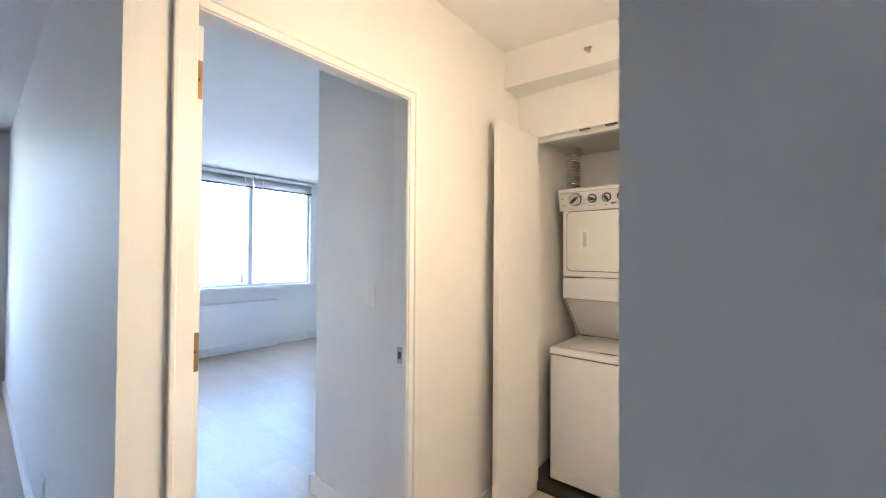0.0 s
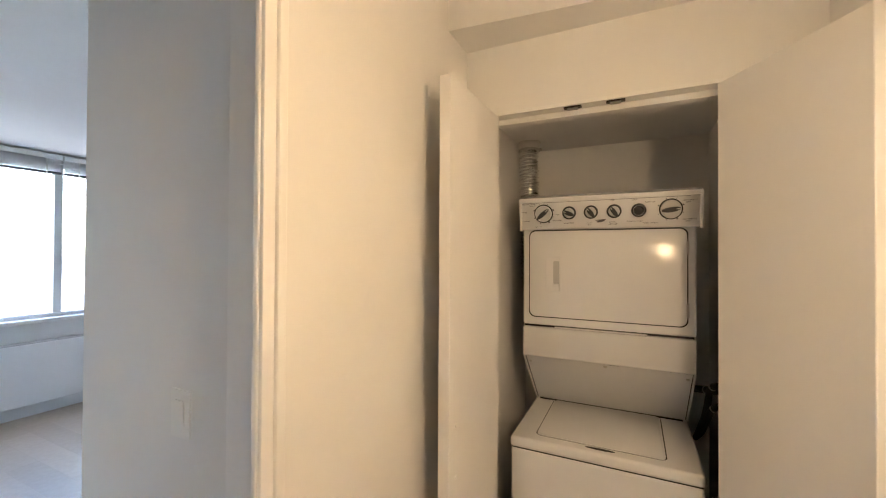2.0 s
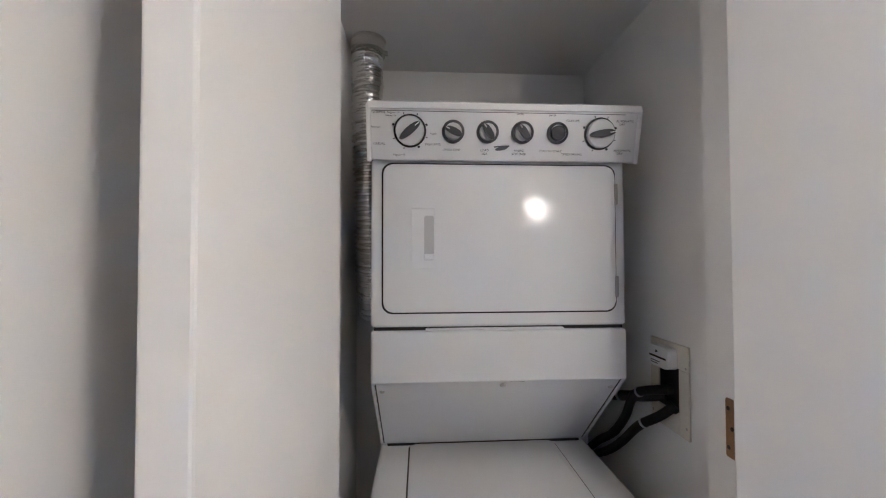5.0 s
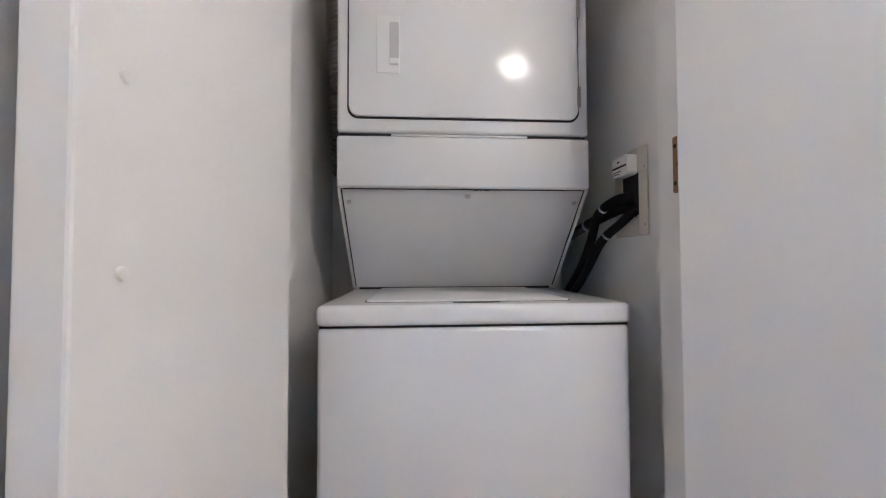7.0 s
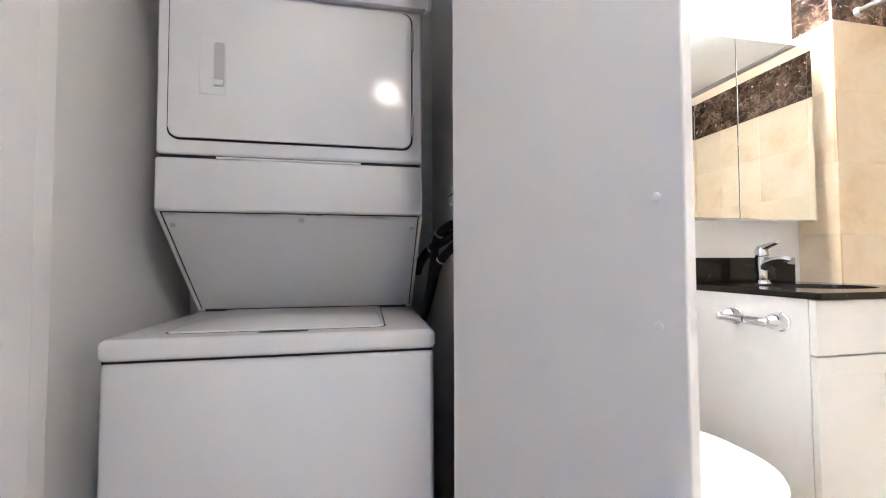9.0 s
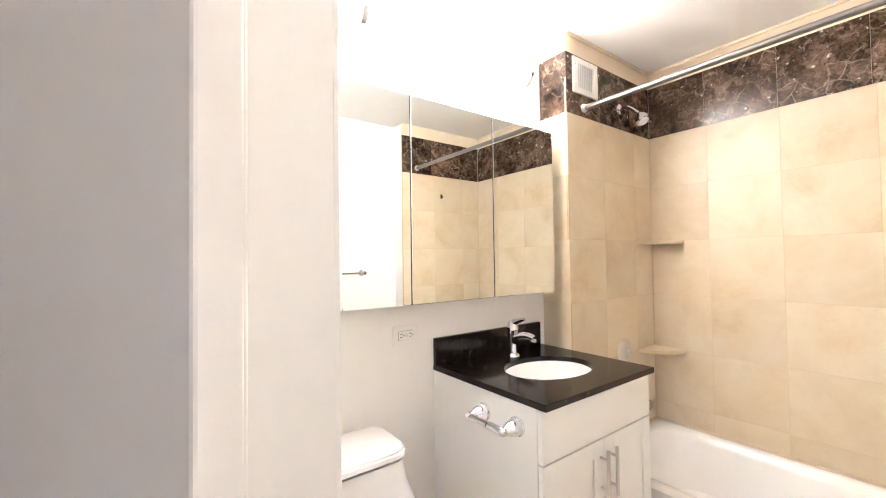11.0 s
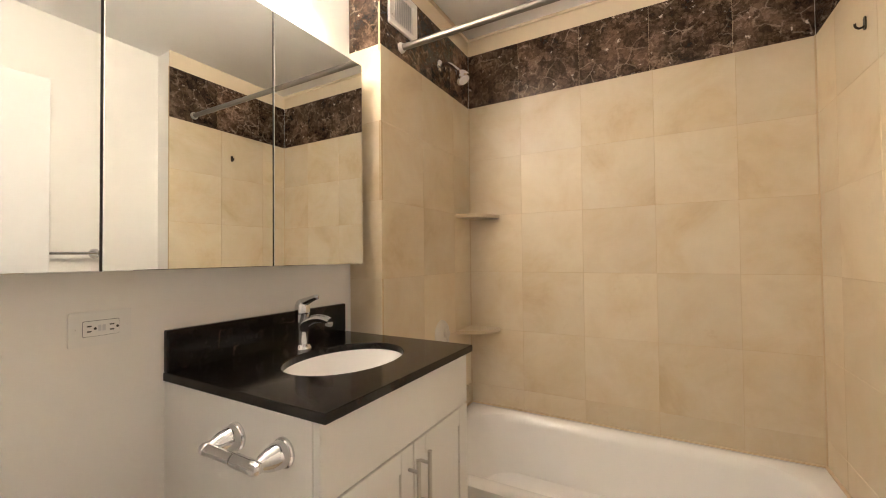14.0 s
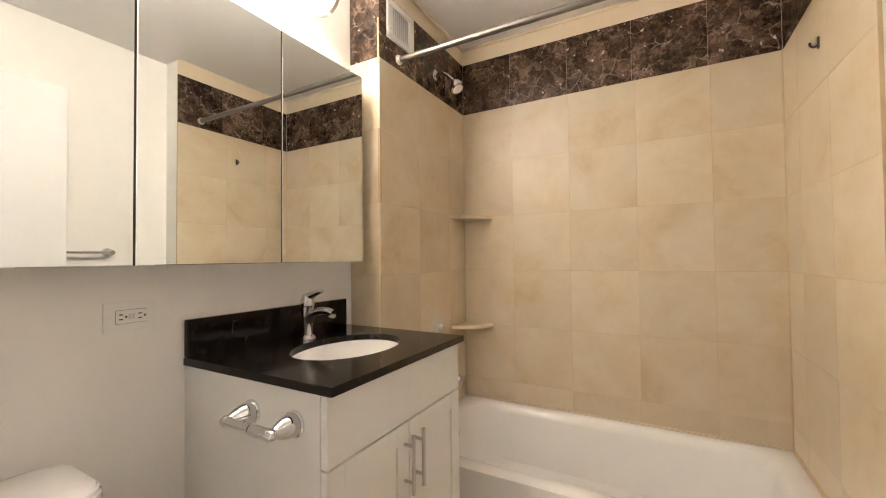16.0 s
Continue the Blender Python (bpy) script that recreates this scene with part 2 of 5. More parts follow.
blind_white = material("blind_slat", (0.84, 0.84, 0.84), 0.45, vary=0.03, scale=6)
blind_dark = material("blind_rail", (0.05, 0.055, 0.065), 0.4, vary=0.05)
tile_cream = stone("cream_marble", ((0.28, (0.53, 0.412, 0.25)), (0.40, (0.595, 0.490, 0.325)), (0.54, (0.63, 0.538, 0.385)), (0.74, (0.67, 0.59, 0.445))), 3.4, 5, 0.34, (0.47, 0.335, 0.19), 2.2, 0.26, 0.006, 0.075, 0.45, bump=0.05)
tile_dark = breccia()
granite = stone("black_granite", ((0.40, (0.004, 0.003, 0.003)), (0.58, (0.012, 0.009, 0.007)), (0.66, (0.035, 0.025, 0.019)), (0.76, (0.10, 0.07, 0.05))), 20.0, 9, 0.12, (0.17, 0.12, 0.085), 7.0, 0.55, 0.018, spec=0.28, grain=0.7)
plank = material("grey_oak_plank", (0.42, 0.33, 0.25), 0.36, vary=0.14, scale=4, bump=0.12, bump_scale=60, island=0.06)
mirror = material("mirror_silver", (0.83, 0.865, 0.865), 0.0, metal=1.0, vary=0)
sconce_glass = material("lit_opal_glass", (0.9, 0.88, 0.84), 0.3, vary=0, emit=(1.0, 0.72, 0.44), strength=SCONCE)
vanity_glass = material("lit_opal_diffuser", (0.9, 0.9, 0.88), 0.3, vary=0, emit=(1.0, 0.79, 0.56), strength=VANITY_LAMP)
brick_red = material("red_brick", (0.145, 0.10, 0.088), 0.85, vary=0.12, scale=1.5)
stone_pale = material("pale_concrete", (0.36, 0.355, 0.345), 0.85, vary=0.08, scale=0.6)
balcony_glass = material("green_balcony_glass", (0.13, 0.20, 0.20), 0.4, vary=0.08, scale=0.6, spec=0.2)
pale_glass = material("pale_window_glass", (0.24, 0.26, 0.28), 0.5, vary=0.1, scale=0.5, spec=0.15)
far_glass = material("far_window_glass", (0.06, 0.075, 0.085), 0.5, vary=0.1, scale=0.5, spec=0.15)
asphalt = material("asphalt", (0.06, 0.06, 0.06), 0.9, vary=0.2, scale=0.3)
glass = bpy.data.materials.new("window_glass")
glass.use_nodes = True
gb = glass.node_tree.nodes["Principled BSDF"]
gb.inputs["Transmission Weight"].default_value, gb.inputs["Roughness"].default_value, gb.inputs["IOR"].default_value = 1.0, 0.0, 1.01


# ---- mesh helpers ----
PANEL_PAINTS = ("white_enamel", "white_enamel_dull", "console_plastic")


def put(name, bm, mat, parent=None, label="", smooth=False):
    me = bpy.data.meshes.new(name)
    bmesh.ops.recalc_face_normals(bm, faces=bm.faces)
    bm.to_mesh(me)
    bm.free()
    me.materials.append(mat)
    if smooth:
        for p in me.polygons:
            p.use_smooth = not (mat.name in PANEL_PAINTS and p.area > 0.012)
        me.set_sharp_from_angle(angle=radians(38))
    ob = new(name, me)
    if parent:
        ob.parent = parent
    return tagged(ob, label)


def part(name, bm, mat, parent, label="", smooth=False):
    return put(name, bm, mat, parent, label, smooth)


def thing(name, label, category, group="", at=None):
    ob = new(name)
    ob.empty_display_size = 0.1
    if at is not None:
        ob.matrix_basis = at
    return tagged(ob, label, category, group)


def joined(*bms):
    out = bmesh.new()
    for b in bms:
        me = bpy.data.meshes.new("t")
        b.to_mesh(me)
        b.free()
        out.from_mesh(me)
        bpy.data.meshes.remove(me)
    return out


def moved(bm, m):
    bm.transform(m)
    return bm


def box(x0, x1, y0, y1, z0, z1, bevel=0.0, seg=2):
    bm = bmesh.new()
    bmesh.ops.create_cube(bm, size=1)
    for v in bm.verts:
        v.co = ((x0 + x1) / 2 + v.co.x * (x1 - x0), (y0 + y1) / 2 + v.co.y * (y1 - y0), (z0 + z1) / 2 + v.co.z * (z1 - z0))
    if bevel:
        bmesh.ops.bevel(bm, geom=bm.edges[:], offset=bevel, segments=seg, profile=0.5, affect="EDGES")
    return bm


def prism(points, depth, bevel=0.0, seg=2):
    """A flat outline in x and y, standing up by depth along z."""
    bm = bmesh.new()
    low = [bm.verts.new((x, y, 0)) for x, y in points]
    high = [bm.verts.new((x, y, depth)) for x, y in points]
    n = len(points)
    bm.faces.new(low[::-1])
    top = bm.faces.new(high)
    for i in range(n):
        bm.faces.new((low[i], low[(i + 1) % n], high[(i + 1) % n], high[i]))
    if bevel:
        bmesh.ops.bevel(bm, geom=list(top.edges), offset=bevel, segments=seg, profile=0.5, affect="EDGES")
    return bm


def rounded(w, h, r, n=6):
    pts = []
    for cx, cy, a0 in ((w / 2 - r, h / 2 - r, 0), (-w / 2 + r, h / 2 - r, 90), (-w / 2 + r, -h / 2 + r, 180), (w / 2 - r, -h / 2 + r, 270)):
        for k in range(n + 1):
            a = radians(a0 + 90 * k / n)
            pts.append((cx + r * math.cos(a), cy + r * math.sin(a)))
    return pts


def lathe(profile, seg=24):
    """Turns (radius, height) pairs round z."""
    bm = bmesh.new()
    rings = []
    for r, z in profile:
        rings.append([bm.verts.new((r * math.cos(2 * math.pi * k / seg), r * math.sin(2 * math.pi * k / seg), z)) for k in range(seg)] if r > 1e-6 else [bm.verts.new((0, 0, z))])
    for a, b in zip(rings, rings[1:]):
        for k in range(seg):
            j = (k + 1) % seg
            quad = [a[k % len(a)], a[j % len(a)], b[j % len(b)], b[k % len(b)]]
            face = list(dict.fromkeys(quad))
            if len(face) > 2:
                bm.faces.new(face)
    return bm


def tube(points, radius, seg=12, closed_ends=True):
    """A round bar along points; radius is one number or one for each point."""
    bm = bmesh.new()
    pts = [Vector(p) for p in points]
    rad = radius if isinstance(radius, (list, tuple)) else [radius] * len(pts)
    rings = []
    side = None
    for i, p in enumerate(pts):
        d = (pts[min(i + 1, len(pts) - 1)] - pts[max(i - 1, 0)]).normalized()
        if side is None:
            side = d.orthogonal().normalized()
        side = (side - d * side.dot(d)).normalized()
        up = d.cross(side)
        rings.append([bm.verts.new(p + rad[i] * (math.cos(2 * math.pi * k / seg) * side + math.sin(2 * math.pi * k / seg) * up)) for k in range(seg)])
    for a, b in zip(rings, rings[1:]):
        for k in range(seg):
            bm.faces.new((a[k], a[(k + 1) % seg], b[(k + 1) % seg], b[k]))
    if closed_ends:
        bm.faces.new(rings[0][::-1]), bm.faces.new(rings[-1])
    return bm


def curve_points(ctrl, n=8):
    """Catmull-Rom points through the given ones."""
    c = [Vector(p) for p in ctrl]
    c = [2 * c[0] - c[1], *c, 2 * c[-1] - c[-2]]
    out = []
    for i in range(1, len(c) - 2):
        a, b, d, e = c[i - 1:i + 3]
        for k in range(n):
            t = k / n
            out.append(0.5 * (2 * b + (d - a) * t + (2 * a - 5 * b + 4 * d - e) * t * t + (3 * b - a - 3 * d + e) * t ** 3))
    out.append(c[-2])
    return out


def words(text, size, m):
    """Printed words as a thin mesh, centred, in the plane z = 0 of m."""
    cu = bpy.data.curves.new("t", "FONT")
    cu.body, cu.size, cu.align_x, cu.align_y, cu.extrude, cu.resolution_u = text, size, "CENTER", "CENTER", 0.0002, 2
    ob = new("t", cu)
    me = bpy.data.meshes.new_from_object(ob)
    bpy.data.objects.remove(ob)
    bpy.data.curves.remove(cu)
    bm = bmesh.new()
    bm.from_mesh(me)
    bpy.data.meshes.remove(me)
    return moved(bm, m)


FACE_SOUTH = Matrix.Rotation(radians(90), 4, "X")      # local z points to -y, local x to +x, local y up
FACE_WEST = Matrix.Rotation(radians(-90), 4, "Z") @ FACE_SOUTH   # local z points to -x
FACE_EAST = Matrix.Rotation(radians(90), 4, "Z") @ FACE_SOUTH    # local z points to +x
FACE_NORTH = Matrix.Rotation(radians(180), 4, "Z") @ FACE_SOUTH  # local z points to +y


def at(x, y, z, turn):
    return Matrix.Translation((x, y, z)) @ turn


def structure(name, bm, mat, label, category, parent=None):
    ob = put(name, bm, mat, parent)
    return tagged(ob, label, category, "", "structure")


# ---- structure: hall and living room ----
HALL_X0, HALL_X1, HALL_TOP = -1.235, -0.118, 2.645
LIV_Y, BED_TOP, BATH_TOP = 0.223, 2.62, 2.47
CORNER_Y = 0.392
floor = structure("floor", box(-6.4, 2.6, -4.2, 4.6, -0.12, -0.012), plank, "grey-brown wood plank flooring running through the rooms", "floor")


def planks(x0, x1, y0, y1, length=1.22, width=0.18):
    """Floorboards laid along x with staggered ends and fine open joints."""
    verts, faces = [], []
    rng = random.Random(5)
    y = y0
    while y < y1 - 0.01:
        x = x0 - rng.random() * length
        ye = min(y + width - 0.0005, y1)
        while x < x1:
            a, b = max(x, x0), min(x + length - 0.0005, x1)
            if b - a > 0.02:
                k = len(verts)
                verts += [(a, y, -0.012), (b, y, -0.012), (b, ye, -0.012), (a, ye, -0.012), (a, y, 0), (b, y, 0), (b, ye, 0), (a, ye, 0)]
                faces += [(k + 4, k + 5, k + 6, k + 7), (k, k + 1, k + 5, k + 4), (k + 1, k + 2, k + 6, k + 5), (k + 2, k + 3, k + 7, k + 6), (k + 3, k, k + 4, k + 7)]
            x += length
        y += width
    me = bpy.data.meshes.new("floorboards")
    me.from_pydata(verts, [], faces)
    me.materials.append(plank)
    ob = new("floorboards", me)
    ob.parent = floor
    return tagged(ob, "grey-brown oak-look floorboards", "", "", "stuff")


planks(-6.0, 0.0, -4.0, 4.3)
planks(0.0, 2.6, -4.0, CORNER_Y)

# wall between hall and bedroom, with the door opening
DY0, DY1, DTOP = 0.390, 1.257, 2.150
structure("wall_bedroom_side", joined(
    box(-1.36, HALL_X0, LIV_Y, DY0 - 0.02, 0, 2.66), box(-1.36, HALL_X0, DY1 + 0.02, 3.2, 0, 2.66), box(-1.36, HALL_X0, DY0 - 0.02, DY1 + 0.02, DTOP + 0.02, 2.66)),
    paint_wall, "off-white painted hall wall with a doorway", "wall")
structure("wall_living_side", box(-6.0, -1.36, LIV_Y, 0.35, 0, 2.66), paint_wall, "off-white painted wall of the living room", "wall")
# wall between hall and bathroom, with its door opening
BX0, BY0, BY1, BTOP = 0.002, 1.16, 2.085, 2.095
structure("wall_bath_side", joined(
    box(HALL_X1, BX0, CORNER_Y, BY0 - 0.02, 0, 2.66), box(HALL_X1, BX0, BY1 + 0.02, 3.2, 0, 2.66), box(HALL_X1, BX0, BY0 - 0.02, BY1 + 0.02, BTOP + 0.02, 2.66)),
    paint_wall, "off-white painted hall wall beside the bathroom door", "wall")
structure("wall_entry", box(BX0, 2.6, CORNER_Y, CORNER_Y + 0.12, 0, 2.66), paint_wall, "off-white painted wall by the entry", "wall")
structure("wall_south", box(-6.4, 2.72, -4.32, -4.2, 0, 2.66), paint_wall, "off-white painted living room wall", "wall")
structure("wall_east", box(2.6, 2.72, -4.2, CORNER_Y + 0.12, 0, 2.66), paint_wall, "off-white painted living room wall", "wall")
# unseen opening, added and sized to set the daylight on the living room walls
LW0, LW1 = -2.55, -0.65
structure("wall_west_living", joined(box(-6.12, -6.0, -4.2, LW0, 0, 2.66), box(-6.12, -6.0, LW1, LIV_Y, 0, 2.66), box(-6.12, -6.0, LW0, LW1, 0, 0.92), box(-6.12, -6.0, LW0, LW1, 2.5, 2.66)),
    paint_wall, "off-white living room wall around an added, unseen window", "wall")
structure("ceiling_hall", box(-6.0, 2.6, -4.2, 2.3, HALL_TOP, 2.66), paint_ceiling, "smooth white painted ceiling", "ceiling")

# soffit above the closet, a little out of square
sof = bmesh.new()
low = [sof.verts.new(p) for p in ((-1.235, 2.03, 2.43), (-0.118, 2.13, 2.43), (-0.118, 2.21, 2.43), (-1.235, 2.21, 2.43))]
high = [sof.verts.new((v.co.x, v.co.y, HALL_TOP)) for v in low]
sof.faces.new(low), sof.faces.new(high)
for i in range(4):
    sof.faces.new((low[i], low[(i + 1) % 4], high[(i + 1) % 4], high[i]))
structure("ceiling_soffit", sof, paint_wall, "off-white boxed soffit above the laundry closet", "soffit")

# closet front and shell
CX0, CX1, CTOP, CY = -1.15, -0.353, 2.164, 2.21
structure("wall_closet_front", joined(box(HALL_X0, CX0 - 0.012, CY, CY + 0.09, 0, 2.66), box(CX1 + 0.012, HALL_X1, CY, CY + 0.09, 0, 2.66), box(CX0 - 0.012, CX1 + 0.012, CY, CY + 0.09, CTOP + 0.001, 2.66)),
    paint_wall, "off-white wall around the laundry closet opening", "wall")
for nm, b in (("wall_closet_back", box(-1.235, -0.16, 3.06, 3.2, 0, 2.4)), ("wall_closet_west", box(-1.235, -1.2, CY + 0.09, 3.06, 0, 2.4)), ("wall_closet_east", box(-0.283, -0.16, CY + 0.09, 3.06, 0, 2.4))):
    structure(nm, b, paint_wall, "off-white inner wall of the laundry closet", "wall")
structure("ceiling_closet", box(-1.2, -0.283, CY + 0.09, 3.06, 2.215, 2.3), paint_ceiling, "white closet ceiling", "ceiling")
structure("floor_closet", box(-1.2, -0.283, CY + 0.01, 3.06, 0.0, 0.012), vinyl_black, "black vinyl closet floor", "floor")


# ---- hall: frames, doors and fixtures ----
def door_frame(name, x_out, x_in, y0, y1, top, label, rebate=0.035, left=0.07):
    """A rebated door frame in a wall that runs along y: jambs, a thick stop by the hall side and stepped casings."""
    ob = tagged(new(name), label, "door frame", "", "structure")
    lo, hi = min(x_out, x_in), max(x_out, x_in)
    for a, b in ((y0 - 0.02, y0), (y1, y1 + 0.02)):
        part("jamb", box(lo, hi, a, b, 0, top + 0.02), paint_trim, ob)
    part("head_jamb", box(lo, hi, y0, y1, top, top + 0.02), paint_trim, ob)
    s = 1 if x_out > x_in else -1
    a, b = sorted((x_out, x_out - 0.014 * s))
    part("stop", box(a, b, y1 - rebate, y1, 0, top - rebate, 0.003), paint_trim, ob)
    part("stop", box(a, b, y0, y1, top - rebate, top, 0.003), paint_trim, ob)
    for x, d, r in ((x_out, s, rebate), (x_in, -s, 0.0)):
        f = sorted((x, x + 0.010 * d))
        g = sorted((x, x + 0.020 * d))
        y_in, t_in = y1 - r + 0.003, top - r + 0.003
        part("casing", box(*f, y_in, y_in + 0.045, 0, t_in + 0.045, 0.002), paint_trim, ob)
        part("casing", box(*f, y0 - left, y0 - 0.003, 0, t_in + 0.045, 0.002), paint_trim, ob)
        part("casing", box(*f, y0 - 0.003, y_in, t_in, t_in + 0.045, 0.002), paint_trim, ob)
        part("outer_bead", box(*g, y_in + 0.026, y_in + 0.047, 0, t_in + 0.047, 0.004), paint_trim, ob)
        part("outer_bead", box(*g, y0 - left - 0.004, y0 - left + 0.012, 0, t_in + 0.047, 0.004), paint_trim, ob)
        part("outer_bead", box(*g, y0 - left + 0.012, y_in + 0.026, t_in + 0.026, t_in + 0.047, 0.004), paint_trim, ob)
    return ob


def strike_plate(m, name="strike_plate", label="steel strike plate on a white door jamb"):
    ob = thing(name, label, "strike plate", "", m)
    part("plate", prism(rounded(0.034, 0.075, 0.006, 3), 0.002, 0.0007, 1), steel, ob)
    # black patch on the plate for the dark inside of the hole
    part("latch_hole", box(-0.009, 0.009, -0.016, 0.016, 0.0016, 0.0026), gap_black, ob)
    for z in (-0.028, 0.028):
        part("screw", moved(lathe([(0.0045, 0), (0.004, 0.001), (0, 0.0012)], 10), Matrix.Translation((0, z, 0.002))), chrome, ob)
    return ob


def hinge_leaf(m, w, h, mat, label, name="hinge"):
    ob = thing(name, label, "hinge", "", m)
    part("leaf", prism(rounded(w, h, 0.004, 3), 0.0025, 0.0006, 1), mat, ob)
    for k in range(3):
        part("screw", moved(lathe([(0.0045, 0), (0.0035, 0.001), (0, 0.0012)], 10), Matrix.Translation((w * (0.18 if k % 2 else -0.2), h * (k - 1) * 0.33, 0.0025))), catch_dark, ob)
    return ob


def door_knob(mat, parent, m):
    k = part("knob", moved(lathe([(0.031, 0), (0.031, 0.004), (0.026, 0.009), (0.012, 0.012), (0.011, 0.03), (0.02, 0.036), (0.027, 0.046), (0.028, 0.055), (0.022, 0.064), (0.008, 0.068), (0, 0.068)], 24), m), mat, parent, smooth=True)
    return k


frame_bed = door_frame("door_frame_bedroom", HALL_X0, -1.36, DY0, DY1, DTOP, "white painted door frame of the bedroom doorway", 0.035, 0.060)
strike_plate(at(-1.315, DY1 - 0.0005, 0.966, FACE_SOUTH))

bed_door = thing("bedroom_door", "white painted flush bedroom door standing open", "door", "", pose(-1.325, 0.414, 0, 0, 0, -2.2) @ pose(1.325, -0.4265, 0))
part("door_leaf", box(-2.16, -1.325, 0.4075, 0.4455, 0.01, 2.115, 0.002), paint_leaf, bed_door)
door_knob(nickel, bed_door, at(-2.09, 0.4455, 0.966, FACE_NORTH))
for z in (1.95, 1.133, 0.22):
    h = part("hinge", moved(prism(rounded(0.031, 0.116, 0.003, 3), 0.002, 0.0006, 1), at(-1.325, 0.4285, z, FACE_EAST)), bronze, bed_door, "worn bronze hinge plate on the door edge")
    for k in range(3):
        part("screw", moved(lathe([(0.0035, 0), (0.003, 0.0006), (0, 0.0008)], 8), at(-1.323, 0.4285 + (0.006 if k % 2 else -0.005), z + (k - 1) * 0.033, FACE_EAST)), catch_dark, h)

frame_bath = door_frame("door_frame_bathroom", HALL_X1, BX0, BY0, BY1, BTOP, "white painted door frame of the bathroom doorway", 0.012, 0.05)
strike_plate(at(-0.070, BY1 - 0.0005, 1.0, FACE_SOUTH))
bath_door = thing("bathroom_door", "white painted flush bathroom door standing open", "door")
bath_door.matrix_basis = pose(0.024, 1.165, 0, 0, 0, 3.2)
part("door_leaf", box(0, 0.90, 0, 0.037, 0.01, 2.085, 0.003), paint_leaf, bath_door)
latch = part("latch_plate", moved(prism(rounded(0.024, 0.056, 0.003, 3), 0.002, 0.0006, 1), at(0.90, 0.0185, 0.985, FACE_EAST)), brass, bath_door, "brass latch plate in the door edge")
part("bolt", moved(box(-0.006, 0.006, -0.010, 0.010, 0.002, 0.011, 0.002), at(0.90, 0.0185, 0.985, FACE_EAST)), steel, latch)
door_knob(brass, bath_door, at(0.835, 0.037, 0.985, FACE_NORTH))


# closet doors: two narrow flush leaves
def closet_leaf(hinge, tip, label):
    """A flush leaf from its hinge line to its free edge, with two small bumpers."""
    h, t = Vector(hinge), Vector(tip)
    d = t - h
    ob = thing("closet_door", label, "door", "closet doors", pose(h.x, h.y, 0, 0, 0, math.degrees(math.atan2(d.y, d.x))))
    return ob, d.length


left_leaf, w = closet_leaf((-1.095, 2.200), (-1.1065, 1.775), "white painted flush closet door folded back beside the wall")
part("door_leaf", box(0, w, -0.038, 0, 0.012, 2.145, 0.003), paint_leaf, left_leaf)
for z in (1.093, 0.937):
    part("bumper", moved(lathe([(0.006, 0), (0.005, 0.003), (0, 0.004)], 14), at(w - 0.045, 0.0, z, FACE_NORTH)), paint_leaf, left_leaf)
right_leaf, w = closet_leaf((-0.387, 2.195), (-0.173, 1.844), "white painted flush closet door standing wide open")
part("door_leaf", box(0, w, 0, 0.036, 0.012, 2.145, 0.003), paint_leaf, right_leaf)
for z in (1.09, 0.925):
    part("bumper", moved(lathe([(0.006, 0), (0.005, 0.003), (0, 0.004)], 14), at(w - 0.034, 0.0, z, FACE_SOUTH)), paint_leaf, right_leaf)

closet_frame = tagged(new("door_frame_closet"), "white painted wooden frame of the laundry closet", "door frame", "", "structure")
part("jamb", box(CX0 - 0.012, CX0, CY - 0.004, CY + 0.094, 0, CTOP), paint_trim, closet_frame)
part("jamb", box(CX1, CX1 + 0.012, CY - 0.004, CY + 0.094, 0, CTOP), paint_trim, closet_frame)
part("head_jamb", box(CX0 - 0.012, CX1 + 0.012, CY - 0.004, CY + 0.094, CTOP - 0.012, CTOP + 0.001), paint_trim, closet_frame)
part("stop", box(CX0, CX1, CY + 0.045, CY + 0.09, CTOP - 0.035, CTOP - 0.012, 0.003), paint_trim, closet_frame)
part("stop", box(CX0, CX0 + 0.014, CY + 0.045, CY + 0.09, 0.012, CTOP - 0.035, 0.003), paint_trim, closet_frame)
for x in (-0.823, -0.678):
    c = thing("ball_catch", "dark bronze catch plate under the closet header", "door catch", "closet catches", pose(x, CY + 0.018, CTOP - 0.012, 180))
    part("plate", prism(rounded(0.062, 0.026, 0.004, 3), 0.004, 0.001, 1), catch_dark, c)
    part("roller", moved(tube([(-0.018, 0, 0), (0.018, 0, 0)], 0.006, 10), Matrix.Translation((0, 0, 0.006))), steel, c)
    part("screw", moved(lathe([(0.007, 0), (0.006, 0.004), (0, 0.005)], 12), Matrix.Translation((0.0, -0.028, -0.001))), chrome, c)
hinge_leaf(at(CX1 - 0.001, CY + 0.030, 1.137, FACE_WEST), 0.024, 0.114, bronze, "worn bronze hinge leaf on the closet jamb")

spr = thing("sprinkler_head", "chrome sidewall fire sprinkler on the soffit", "sprinkler", "", at(-0.745, 2.086, 2.515, FACE_SOUTH))
part("escutcheon", lathe([(0.030, 0), (0.030, 0.003), (0.024, 0.007), (0.014, 0.008), (0.014, 0.002)], 24), chrome, spr, smooth=True)
part("body", lathe([(0.011, 0), (0.011, 0.022), (0.007, 0.026), (0, 0.026)], 16), nickel, spr, smooth=True)
part("deflector", joined(box(-0.018, 0.018, 0.006, 0.009, 0.02, 0.042), box(-0.012, 0.012, -0.01, 0.009, 0.040, 0.042)), steel, spr)

# wall sconce: half drum of opal glass held by nickel bands
sconce = thing("wall_sconce", "lit half-drum wall sconce of opal glass with nickel bands", "wall lamp", "", pose(HALL_X1, 0.95, 1.895))


